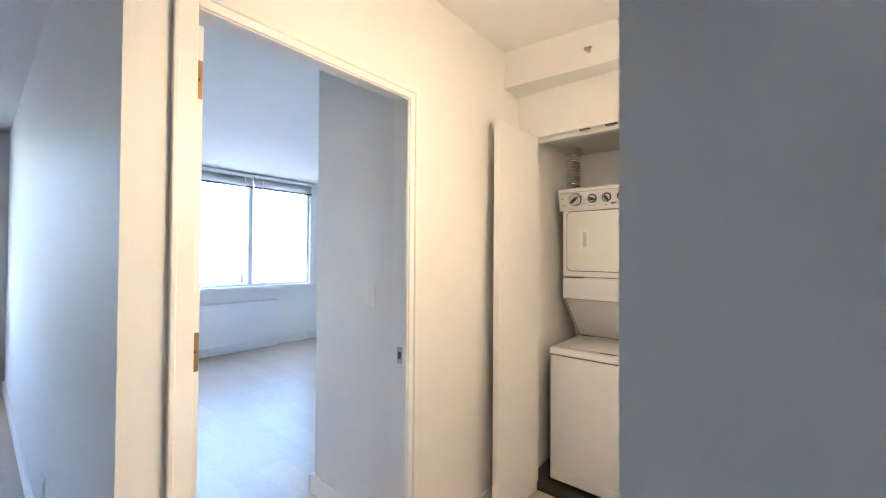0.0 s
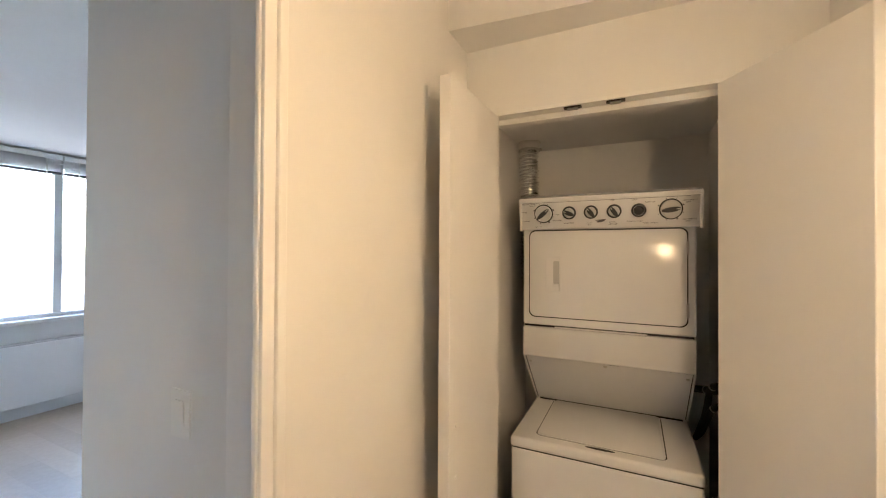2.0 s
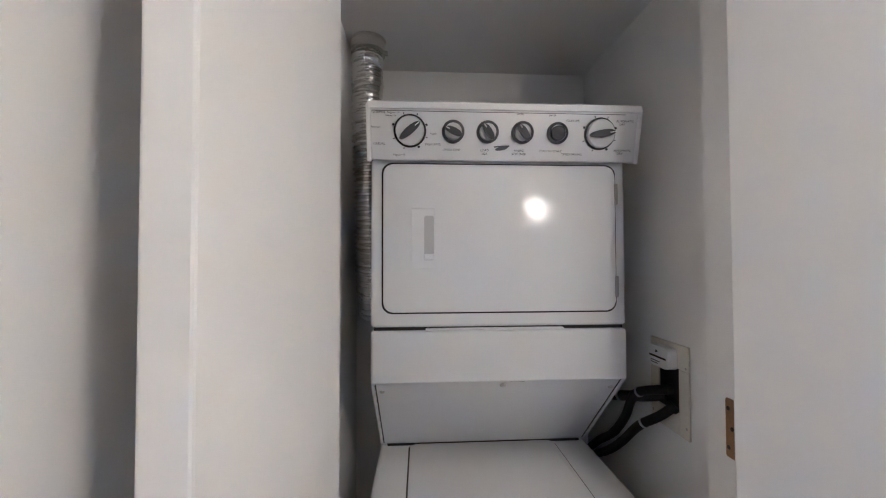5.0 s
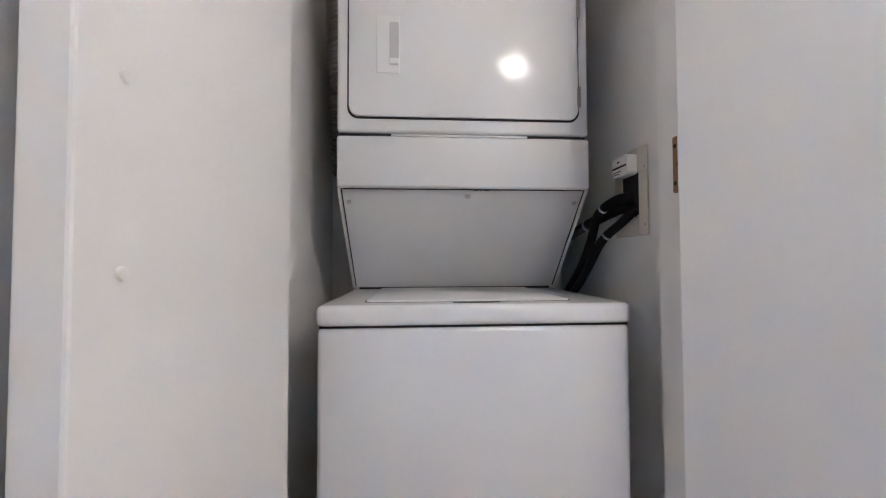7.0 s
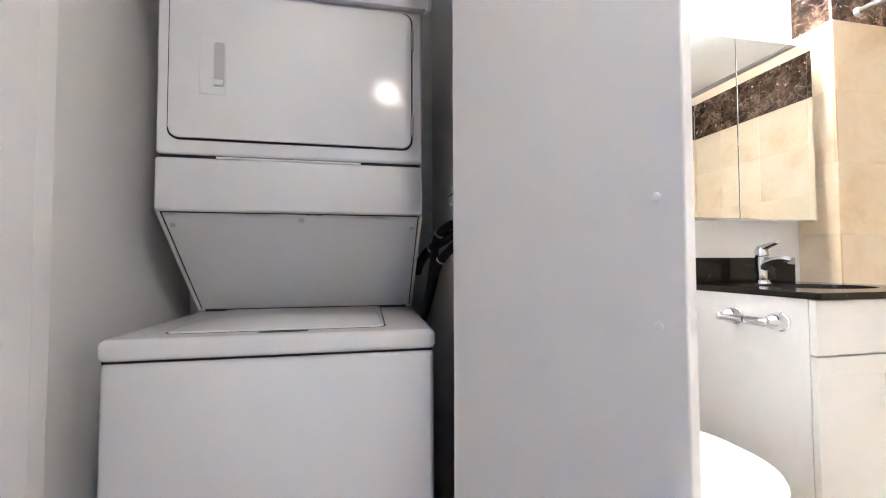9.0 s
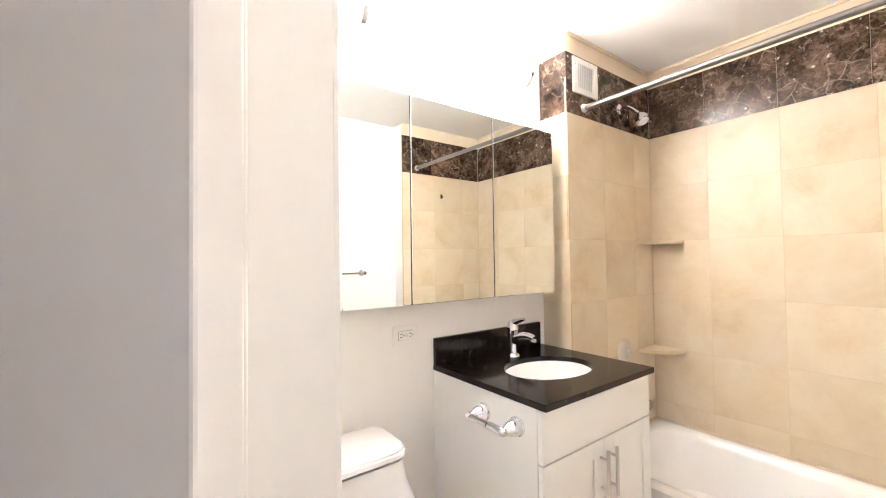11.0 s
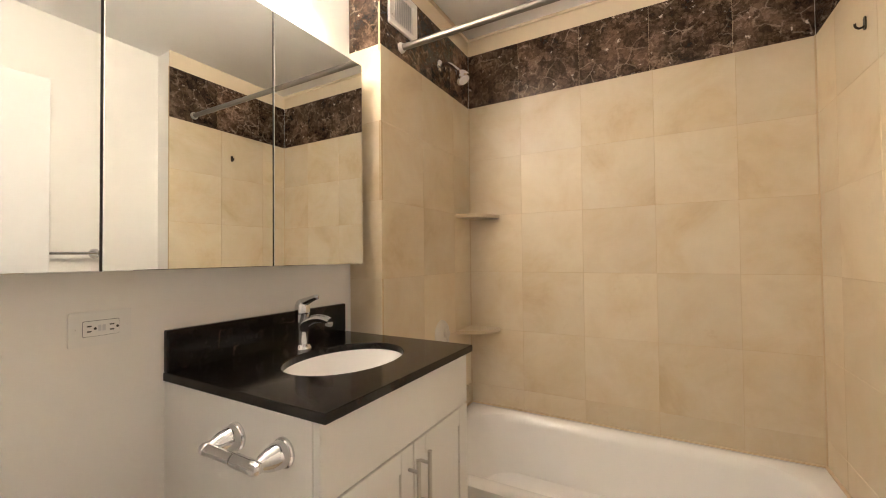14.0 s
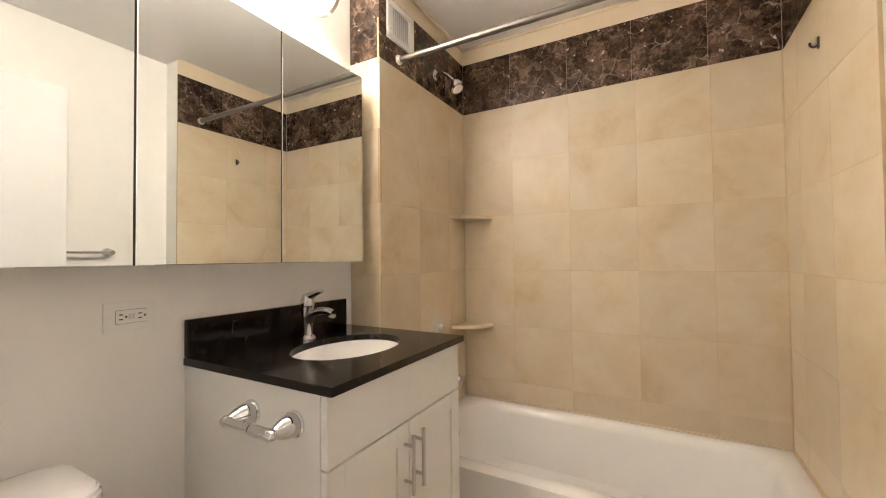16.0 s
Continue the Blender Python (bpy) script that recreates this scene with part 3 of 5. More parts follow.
def half_drum(r, z0, z1, flat=0.85, n=20):
    pts = [(-flat * r * math.sin(math.pi * k / n), r * math.cos(math.pi * k / n)) for k in range(n + 1)]
    return moved(prism(pts, z1 - z0, 0.004), Matrix.Translation((-0.004, 0, z0)))


part("shade", joined(half_drum(0.125, -0.004, 0.20), half_drum(0.121, -0.012, -0.004), half_drum(0.112, -0.020, -0.012), half_drum(0.096, -0.026, -0.020)), sconce_glass, sconce, "glowing opal glass shade", True)
part("band", half_drum(0.133, 0.000, 0.016), catch_dark, sconce, "dark bronze band", True)
part("band", half_drum(0.131, 0.194, 0.212), nickel, sconce, "brushed nickel band", True)
part("backplate", box(-0.006, 0, -0.125, 0.125, -0.004, 0.21), nickel, sconce)

hsw = thing("light_switch", "white toggle light switch beside the bathroom door", "light switch", "", at(HALL_X1, 0.66, 1.205, FACE_WEST))
part("plate", prism(rounded(0.072, 0.116, 0.004), 0.004, 0.0015), plate_white, hsw)
part("toggle", moved(box(-0.004, 0.004, -0.009, 0.009, 0, 0.009, 0.002), pose(0, 0.003, 0.004, -22)), plate_white, hsw)

skirt = tagged(new("baseboard"), "white painted baseboard along the walls", "baseboard", "", "structure")
for a in ((-6.0, -1.235, LIV_Y - 0.014, LIV_Y), (HALL_X0, HALL_X0 + 0.014, LIV_Y, DY0 - 0.076), (HALL_X0, HALL_X0 + 0.014, DY1 + 0.022, 2.21), (HALL_X1 - 0.014, HALL_X1, CORNER_Y, BY0 - 0.056),
          (HALL_X1, 2.6, CORNER_Y - 0.014, CORNER_Y), (-6.0, -5.986, 0.35, 4.3), (-2.095, -1.36, 1.306, 1.32), (-2.124, -2.095, 1.306, 4.3), (-6.0, -2.19, 0.35, 0.364)):
    part("board", box(*a, 0, 0.115, 0.003), paint_trim, skirt)


# ---- laundry machine: washer with the dryer above it ----
def stacked_laundry():
    ob = thing("stacked_washer_dryer", "white stacked washer and dryer with a knob console", "laundry machine", "", pose(-0.741, 2.545, 0.0, 0, 0, -0.2) @ pose(0.741, -2.55, 0))
    X0, X1 = -1.083, -0.399
    xm = (X0 + X1) / 2
    # washer
    body = part("washer_body", box(-1.084, -0.398, 2.352, 3.02, 0.028, 0.8035, 0.012, 3), enamel, ob, smooth=True)
    part("toe_panel", box(-1.078, -0.404, 2.348, 2.36, 0.03, 0.088, 0.004), enamel, ob)
    part("seam", box(-1.078, -0.404, 2.351, 2.5, 0.086, 0.091), enamel_dull, ob)
    part("seam", box(-1.080, -0.402, 2.356, 3.0, 0.802, 0.808), gap_black, ob)
    for x in (-1.06, -0.42):
        for y in (2.4, 2.96):
            part("foot", moved(lathe([(0.022, 0.0), (0.022, 0.012), (0.01, 0.014), (0.01, 0.03)], 12), Matrix.Translation((x, y, 0.012))), rubber, ob)
    top = part("washer_top", box(-1.087, -0.395, 2.345, 3.02, 0.8065, 0.852, 0.014, 4), enamel, ob, smooth=True)
    lid_w, lid_d = 0.476, 0.420
    part("lid_gap", moved(prism(rounded(lid_w + 0.010, lid_d + 0.008, 0.024), 0.0012), Matrix.Translation((-0.750, 2.615, 0.8515))), gap_black, ob)
    lid = part("washer_lid", moved(prism(rounded(lid_w, lid_d + 0.003, 0.020), 0.005, 0.002), Matrix.Translation((-0.750, 2.614, 0.8520))), enamel, ob, smooth=True)
    # flat black oval on the top: the recess's shade as colour, not a hollow
    part("finger_recess", moved(prism([(0.054 * math.cos(i * math.pi / 12), 0.0075 * math.sin(i * math.pi / 12)) for i in range(24)], 0.0022), Matrix.Translation((-0.738, 2.383, 0.8515))), gap_black, ob)
    # dryer
    part("dryer_body", box(X0, X1, 2.545, 3.02, 1.288, 1.735, 0.010, 3), enamel, ob, smooth=True)
    part("seam", box(X0 + 0.006, X1 - 0.006, 2.556, 3.0, 1.272, 1.290), gap_black, ob)
    part("lower_panel", box(X0, X1, 2.543, 3.02, 1.141, 1.279, 0.008, 3), enamel_dull, ob, smooth=True)
    part("trim_lip", box(xm - 0.20, xm + 0.17, 2.5455, 2.56, 1.279, 1.285, 0.002), enamel, ob)
    # sloped panel below the dryer
    wedge = bmesh.new()
    prof = ((2.560, 1.141), (2.832, 0.860), (2.832, 0.853), (3.02, 0.853), (3.02, 1.141))
    a = [wedge.verts.new((X0 + 0.003, y, z)) for y, z in prof]
    b = [wedge.verts.new((X1 - 0.003, y, z)) for y, z in prof]
    wedge.faces.new(a), wedge.faces.new(b[::-1])
    for i in range(5):
        wedge.faces.new((a[i], a[(i + 1) % 5], b[(i + 1) % 5], b[i]))
    part("sloped_panel", wedge, enamel_dull, ob)
    slope = Vector((0, 2.832 - 2.560, 0.860 - 1.141))
    L = slope.length
    tilt = math.degrees(math.atan2(slope.z, slope.y))
    sm = pose(xm, 2.560, 1.141, tilt)  # local y runs down the slope, local -z outwards
    half = (X1 - X0) / 2 - 0.003
    for s in (-1, 1):
        part("edge_rail", moved(box(s * half - 0.004, s * half + 0.004, -0.004, L, -0.005, 0.004, 0.0015), sm), enamel, ob)
        part("edge_gap", moved(box(s * (half - 0.0065) - 0.0015, s * (half - 0.0065) + 0.0015, 0.0, L - 0.004, -0.001, 0.001), sm), gap_black, ob)
        part("screw", moved(lathe([(0.007, 0), (0.006, 0.003), (0, 0.004)], 12), sm @ pose(s * (half - 0.022), 0.045, 0, 180)), nickel, ob)
    part("screw", moved(lathe([(0.009, 0), (0.008, 0.003), (0, 0.005)], 14), sm @ pose(0.01, 0.022, 0, 180)), nickel, ob)
    for dx, ww in ((0.030, 0.010), (0.045, 0.005), (0.060, 0.013)):
        part("scuff", moved(box(dx - ww / 2, dx + ww / 2, 0.001, 0.005, -0.0012, 0.001), sm), catch_dark, ob, "rusty chip in the enamel")
    part("top_gap", moved(box(-half + 0.01, half - 0.01, -0.001, 0.003, -0.001, 0.001), sm), gap_black, ob)
    part("rear_gap", box(X0 + 0.02, X1 - 0.02, 2.828, 2.842, 0.852, 0.859), gap_black, ob)
    # dryer door
    dw, dh, dz = 0.618, 0.386, 1.522
    part("door_gasket", moved(prism(rounded(dw + 0.010, dh + 0.010, 0.028), 0.003), at(xm - 0.0, 2.545, dz, FACE_SOUTH)), gap_black, ob)
    door = part("dryer_door", moved(prism(rounded(dw, dh, 0.024), 0.010, 0.004, 3), at(xm, 2.545, dz, FACE_SOUTH)), enamel, ob, "white enamelled dryer door", True)
    hx, hz = -0.947, 1.521
    part("handle_frame", joined(moved(box(-0.031, 0.031, -0.078, 0.078, 0, 0.0025, 0.001, 1), at(hx, 2.5355, hz, FACE_SOUTH))), enamel, door)
    # no hollow here: a raised plate whose grey stands for the grip's shade
    part("handle_recess", moved(prism(rounded(0.025, 0.116, 0.005), 0.0034), at(hx + 0.0155, 2.5355, hz + 0.001, FACE_SOUTH)), shade_and_tie_grey, door, "flat plate with the shade of a grip recess in its grey")
    part("handle_lip", moved(box(-0.0125, 0.0125, -0.008, 0.008, 0, 0.007, 0.002), at(hx + 0.0155, 2.534, hz - 0.048, FACE_SOUTH)), enamel, door)
    for z in (dz + 0.118, dz - 0.130):
        part("door_hinge", box(xm + dw / 2 - 0.002, xm + dw / 2 + 0.007, 2.531, 2.546, z - 0.028, z + 0.028, 0.002), steel, ob)
    # console, leaning towards the front at its top
    cm = pose(xm + 0.006, 2.512, 1.726, 0) @ pose(0, 0, 0, 103)  # local y runs up the face, local z points to the front
    ch = 0.131
    part("console", moved(box(-0.347, 0.347, -0.006, ch, -0.16, 0.0, 0.006), cm), console_white, ob, smooth=True)
    part("console_rim", moved(box(-0.350, 0.350, ch - 0.012, ch + 0.006, -0.03, 0.006, 0.003), cm), enamel, ob)
    for s in (-1, 1):
        part("console_end", moved(box(s * 0.348 - 0.006, s * 0.348 + 0.006, -0.010, ch, -0.04, 0.004, 0.003), cm), enamel, ob)
    part("panel_line", moved(box(-0.34, 0.31, ch - 0.0175, ch - 0.016, 0, 0.0006), cm), print_grey, ob)

    def dial(x, r, body_mat, bar_mat, angle, big):
        m = cm @ pose(x, 0.066, 0, 0, 0, angle)
        if big:
            part("dial_ring", moved(lathe([(r + 0.005, 0), (r + 0.005, 0.003), (r, 0.004)], 32), m), gap_black, ob)
        else:
            part("dial_ring", moved(lathe([(r + 0.003, 0), (r + 0.003, 0.006), (r - 0.004, 0.008)], 32), m), grey_plastic, ob)
        k = part("knob", moved(lathe([(r, 0), (r, 0.010), (r * 0.95, 0.015), (r * 0.6, 0.016), (0, 0.016)], 32), m) if big else moved(lathe([(r - 0.006, 0.004), (r - 0.006, 0.012), (r - 0.009, 0.014), (0, 0.014)], 28), m), body_mat, ob, "round control knob", True)
        if bar_mat:
            pts = [(r * 0.92 * math.cos(a), r * (0.26 if big else 0.34) * math.sin(a)) for a in [2 * math.pi * i / 20 for i in range(20)]]
            part("grip", moved(prism(pts, 0.028 if big else 0.026, 0.004), m), bar_mat, k)
            part("pointer", moved(box(r * 0.45, r * 0.86, -0.0012, 0.0012, 0.0262, 0.0288), m), plate_white, k)
        if big:
            for i, a in enumerate((20, 65, 110, 160, 205, 250, 300, 340)):
                part("tick", moved(box(r + 0.006, r + 0.011, -0.003 if i % 3 == 0 else -0.001, 0.003 if i % 3 == 0 else 0.001, 0, 0.0008), cm @ pose(x, 0.066, 0, 0, 0, a)), gap_black, ob)

    dial(-0.245, 0.036, light_plastic, grey_plastic, 40, True)
    dial(-0.136, 0.0255, light_plastic, grey_plastic, 155, False)
    dial(-0.048, 0.0255, light_plastic, grey_plastic, 125, False)
    dial(0.042, 0.0255, light_plastic, grey_plastic, 125, False)
    dial(0.133, 0.0245, grey_plastic, None, 0, False)
    dial(0.245, 0.036, light_plastic, grey_plastic, 8, True)
    for text, x, y, s in (("NORMAL", -0.310, 0.117, 0.0085), ("Regular 14", -0.275, 0.117, 0.007), ("Heavy 16", -0.281, 0.109, 0.007), ("Prewash", -0.318, 0.079, 0.007), ("CASUAL", -0.310, 0.036, 0.008),
                          ("Regular 10", -0.262, 0.008, 0.007), ("DELICATES", -0.180, 0.036, 0.008), ("Regular", -0.178, 0.064, 0.006), ("WASH TEMP", -0.134, 0.022, 0.008), ("LOAD", -0.052, 0.022, 0.008), ("SIZE", -0.052, 0.013, 0.008),
                          ("FABRIC", 0.034, 0.022, 0.008), ("SOFTENER", 0.034, 0.013, 0.008), ("PUSH TO START", 0.114, 0.022, 0.008), ("FLUFF AIR", 0.166, 0.103, 0.008), ("TIMED DRYING", 0.168, 0.014, 0.008),
                          ("AUTOMATIC", 0.298, 0.104, 0.008), ("DRY", 0.292, 0.096, 0.008), ("AUTOMATIC", 0.298, 0.026, 0.008), ("DRY", 0.292, 0.018, 0.008), ("SPEED", 0.034, 0.118, 0.006), ("DRYER", 0.114, 0.116, 0.006)):
        part("print", words(text, s, cm @ pose(x * 1.04, y * 0.94, 0.0006)), print_grey, ob)
    # maker's mark, drawn as a plain slanted sweep
    part("badge", joined(moved(prism([(0.017 * math.cos(i * math.pi / 9), 0.0045 * math.sin(i * math.pi / 9)) for i in range(18)], 0.0006), cm @ pose(-0.010, 0.026, 0, 0, 0, 12)),
                         moved(box(-0.02, 0.02, -0.0016, 0.0016, 0, 0.0008), cm @ pose(-0.010, 0.031, 0, 0, 0, 4))), print_grey, ob)
    return ob


stacked_laundry()

# foil duct up to the closet ceiling
duct = thing("dryer_duct", "crinkled silver foil dryer duct rising to the ceiling", "duct")
rng = random.Random(3)
pts, rad = [], []
n = 144
for i in range(n + 1):
    t = i / n
    pts.append((-1.129 + 0.004 * math.sin(t * 5) + rng.uniform(-0.0012, 0.0012), 2.850 + 0.14 * (1 - t) ** 5, 1.27 + t * 0.915))
    rad.append(0.0505 + (0.0045 if i % 3 == 1 else -0.0045) + rng.uniform(-0.0015, 0.0015))
part("hose", tube(pts, rad, 20), foil, duct, smooth=False)
part("collar", moved(lathe([(0.056, 0), (0.058, 0.004), (0.056, 0.03), (0.060, 0.034), (0.060, 0.038)], 24), Matrix.Translation((-1.130, 2.850, 2.177))), nickel, duct, smooth=True)
part("clamp", joined(moved(lathe([(0.0545, 0), (0.0575, 0), (0.0575, 0.010), (0.0545, 0.010)], 24), Matrix.Translation((-1.130, 2.850, 2.165))), box(-1.080, -1.062, 2.838, 2.850, 2.163, 2.178, 0.002)), steel, duct)

# recessed washer supply box on the closet wall
supply = thing("washer_supply_box", "cream plastic washer outlet box with a hose opening", "outlet box", "", at(-0.283, 2.532, 1.128, FACE_WEST))
part("faceplate", joined(box(-0.08, 0.08, 0.052, 0.116, 0, 0.006, 0.002), box(-0.08, -0.042, -0.118, 0.052, 0, 0.006, 0.002), box(0.042, 0.08, -0.118, 0.052, 0, 0.006, 0.002), box(-0.042, 0.042, -0.118, -0.062, 0, 0.006, 0.002)), material("cream_plastic", (0.62, 0.58, 0.50), 0.4, vary=0.08, scale=20), supply)
# black sheet stands for the darkness inside the box
part("opening", box(-0.042, 0.042, -0.062, 0.052, 0.0005, 0.0015), gap_black, supply)
part("valve_cover", moved(prism(rounded(0.085, 0.055, 0.012), 0.028, 0.006), Matrix.Translation((-0.005, 0.075, 0.004))), plate_white, supply, "white valve cover", True)
part("print_bar", box(-0.042, 0.03, 0.071, 0.076, 0.0318, 0.0325), gap_black, supply)
for k, ww in ((0, 0.040), (1, 0.032)):
    part("print_line", box(-0.036, -0.036 + ww, 0.0605 - k * 0.006, 0.0630 - k * 0.006, 0.0318, 0.0323), print_grey, supply)
part("print_mark", moved(prism([(-0.006, -0.004), (0.006, 0), (-0.006, 0.004)], 0.0008), Matrix.Translation((-0.008, 0.088, 0.0318))), gap_black, supply)
for x, y in ((-0.07, 0.06), (0.07, 0.06), (0.07, -0.09), (-0.07, -0.09)):
    part("screw", moved(lathe([(0.004, 0), (0, 0.0015)], 8), Matrix.Translation((x, y, 0.006))), steel, supply)
for nm, ctrl, r, lab in (("water_hose", [(-0.287, 2.515, 1.118), (-0.322, 2.54, 1.112), (-0.345, 2.60, 1.08), (-0.350, 2.645, 1.00), (-0.350, 2.72, 0.92), (-0.347, 2.83, 0.845), (-0.35, 2.93, 0.76)], 0.0125, "black rubber water hose from the outlet box"),
                         ("water_hose", [(-0.287, 2.505, 1.082), (-0.318, 2.53, 1.045), (-0.346, 2.58, 1.00), (-0.354, 2.66, 0.92), (-0.356, 2.75, 0.85), (-0.36, 2.90, 0.76)], 0.0125, "black rubber water hose from the outlet box"),
                         ("drain_hose", [(-0.287, 2.540, 1.098), (-0.325, 2.60, 1.075), (-0.355, 2.70, 1.045), (-0.365, 2.82, 1.01), (-0.36, 2.95, 0.97)], 0.014, "black ribbed drain hose from the outlet box")):
    h = thing(nm, lab, "hose", "washer hoses")
    cp = curve_points(ctrl, 14)
    part("hose", tube(cp, [r + (0.0015 if nm == "drain_hose" and i % 2 else 0) for i in range(len(cp))], 12), rubber, h, smooth=True)
    part("coupling", tube([cp[0], cp[4]], r + 0.004, 14), rubber, h)
    part("tie", tube([cp[24], cp[25]], r + 0.002, 12), shade_and_tie_grey, h)


# ---- bathroom ----
BX1, BN, BS, TN, TS = 2.263, 2.926, 1.095, 2.76, 1.245
PX, TUB_X, RIM = 1.443, 1.50, 0.378
structure("wall_bath_north", joined(box(BX0, 2.4, BN, BN + 0.12, 0, 2.6), box(PX + 0.010, 2.4, TN + 0.010, BN, 0, 2.6)), paint_wall_bounce, "off-white bathroom wall behind the vanity", "wall")
structure("wall_bath_south", joined(box(BX0, 2.4, BS - 0.10, BS, 0, 2.6), box(PX + 0.010, 2.4, BS, TS - 0.010, 0, 2.6)), paint_wall_bounce, "off-white bathroom wall with a towel bar", "wall")
structure("wall_bath_east", box(BX1 + 0.010, 2.4, TS - 0.010, TN + 0.010, 0, 2.6), paint_wall_bounce, "off-white bathroom wall above the bathtub tiles", "wall")
structure("ceiling_bath", box(BX0, 2.4, BS, BN, BATH_TOP, 2.6), paint_ceiling, "smooth white bathroom ceiling", "ceiling")
floor_bath = structure("floor_bath", box(BX0 - 0.1, 2.4, BS, BN, 0.0, 0.004), grout, "cream tiled bathroom floor", "floor")


def tile_wall(name, label, origin, turn, spans, rows, mat, parent=None, bed=True):
    """Stone tiles on a bed of grout. spans: joints along the wall; rows: joints upwards; each tile is a piece."""
    m = Matrix.Translation(origin) @ turn
    if parent is None:
        parent = structure(name, moved(box(spans[0], spans[-1], rows[0], rows[-1], -0.010, -0.0013), m), grout, label, "tiled wall")
    cache = {}
    rng = random.Random(len(name) + int(100 * rows[0]))
    for a, b in zip(spans, spans[1:]):
        for c, d in zip(rows, rows[1:]):
            key = (round(b - a, 3), round(d - c, 3))
            if key not in cache:
                w, h, e = b - a - 0.0011, d - c - 0.0011, 0.0007
                bm = bmesh.new()
                lo = [bm.verts.new((sx * w / 2, sy * h / 2, -0.006)) for sx, sy in ((-1, -1), (1, -1), (1, 1), (-1, 1))]
                md = [bm.verts.new((sx * w / 2, sy * h / 2, -0.0007)) for sx, sy in ((-1, -1), (1, -1), (1, 1), (-1, 1))]
                hi = [bm.verts.new((sx * (w / 2 - e), sy * (h / 2 - e), 0)) for sx, sy in ((-1, -1), (1, -1), (1, 1), (-1, 1))]
                bm.faces.new(hi)
                for i in range(4):
                    j = (i + 1) % 4
                    bm.faces.new((lo[i], lo[j], md[j], md[i])), bm.faces.new((md[i], md[j], hi[j], hi[i]))
                me = bpy.data.meshes.new("tile")
                bmesh.ops.recalc_face_normals(bm, faces=bm.faces)
                bm.to_mesh(me)
                bm.free()
                me.materials.append(mat)
                cache[key] = me
            ob = new("tile", cache[key])
            ob.parent = parent
            ob.matrix_basis = m @ pose((a + b) / 2, (c + d) / 2, rng.uniform(-0.0004, 0.0004), rng.uniform(-0.1, 0.1), rng.uniform(-0.1, 0.1), 0)
    return parent


# tub: apron, rim and hollow basin
def bathtub():
    ob = thing("bathtub", "white enamelled built-in bathtub with a rounded rim", "bathtub")
    x0, x1, y0, y1 = TUB_X, BX1 - 0.001, TS + 0.001, TN - 0.001
    cx, cy = (x0 + x1) / 2 + 0.005, (y0 + y1) / 2

    def ring(w, h, r, z):
        return [(cx + px, cy + py, z) for px, py in rounded(w, h, r, 8)]

    outer = []
    for px, py in rounded(x1 - x0, y1 - y0, 0.012, 8):
        outer.append(((x0 + x1) / 2 + px, cy + py, RIM))
    W, H = x1 - x0, y1 - y0
    loops = [[(x, y, 0.0) for x, y, z in outer], [(x, y, RIM - 0.02) for x, y, z in outer]]
    loops.append([((x0 + x1) / 2 + (x - (x0 + x1) / 2) * 0.993, cy + (y - cy) * 0.997, RIM - 0.004) for x, y, z in outer])
    loops.append([((x0 + x1) / 2 + (x - (x0 + x1) / 2) * 0.975, cy + (y - cy) * 0.99, RIM) for x, y, z in outer])
    loops += [ring(W - 0.125, H - 0.15, 0.14, RIM + 0.001), ring(W - 0.155, H - 0.18, 0.15, RIM - 0.008), ring(W - 0.18, H - 0.21, 0.15, RIM - 0.04), ring(W - 0.22, H - 0.30, 0.15, 0.20), ring(W - 0.27, H - 0.38, 0.14, 0.11), ring(W - 0.36, H - 0.5, 0.12, 0.085)]
    bm = bmesh.new()
    rings = [[bm.verts.new(p) for p in lp] for lp in loops]
    for a, b in zip(rings, rings[1:]):
        for k in range(len(a)):
            j = (k + 1) % len(a)
            bm.faces.new((a[k], a[j], b[j], b[k]))
    bm.faces.new(rings[-1]), bm.faces.new(rings[0][::-1])
    part("basin", bm, tub_white, ob, smooth=True)
    part("drain", moved(lathe([(0.03, 0), (0.03, 0.003), (0.012, 0.004), (0, 0.002)], 20), Matrix.Translation((cx, y1 - 0.32, 0.087))), chrome, ob)
    part("overflow_plate", moved(lathe([(0.036, 0), (0.036, 0.004), (0.03, 0.008), (0, 0.009)], 24), at(cx, y1 - 0.118, 0.30, FACE_SOUTH)), chrome, ob, smooth=True)
    return ob


bathtub()


# vanity: cabinet with a drawer front and two framed doors
def shaker_door(x0, x1, z0, z1, y):
    r = 0.055
    d = part("door", joined(box(x0, x0 + r, y, y + 0.019, z0, z1, 0.0015, 1), box(x1 - r, x1, y, y + 0.019, z0, z1, 0.0015, 1), box(x0 + r, x1 - r, y, y + 0.019, z0, z0 + r, 0.0015, 1), box(x0 + r, x1 - r, y, y + 0.019, z1 - r, z1, 0.0015, 1),
                            box(x0 + r - 0.004, x1 - r + 0.004, y + 0.0065, y + 0.015, z0 + r - 0.004, z1 - r + 0.004)), cabinet_white, vanity)
    return d


VX0, VX1, VY, VZ = 0.744, 1.386, 2.364, 0.893
vanity = thing("vanity_cabinet", "white vanity cabinet with a drawer front and two panelled doors", "vanity")
part("side_panel", box(VX0, VX0 + 0.018, VY + 0.02, BN, 0, VZ), cabinet_white, vanity)
part("side_panel", box(VX1 - 0.018, VX1, VY + 0.02, BN, 0, VZ), cabinet_white, vanity)
part("bottom_panel", box(VX0 + 0.018, VX1 - 0.018, VY + 0.03, BN, 0.09, 0.11), cabinet_white, vanity)
part("back_panel", box(VX0 + 0.018, VX1 - 0.018, BN - 0.012, BN, 0.11, 0.75), cabinet_white, vanity)
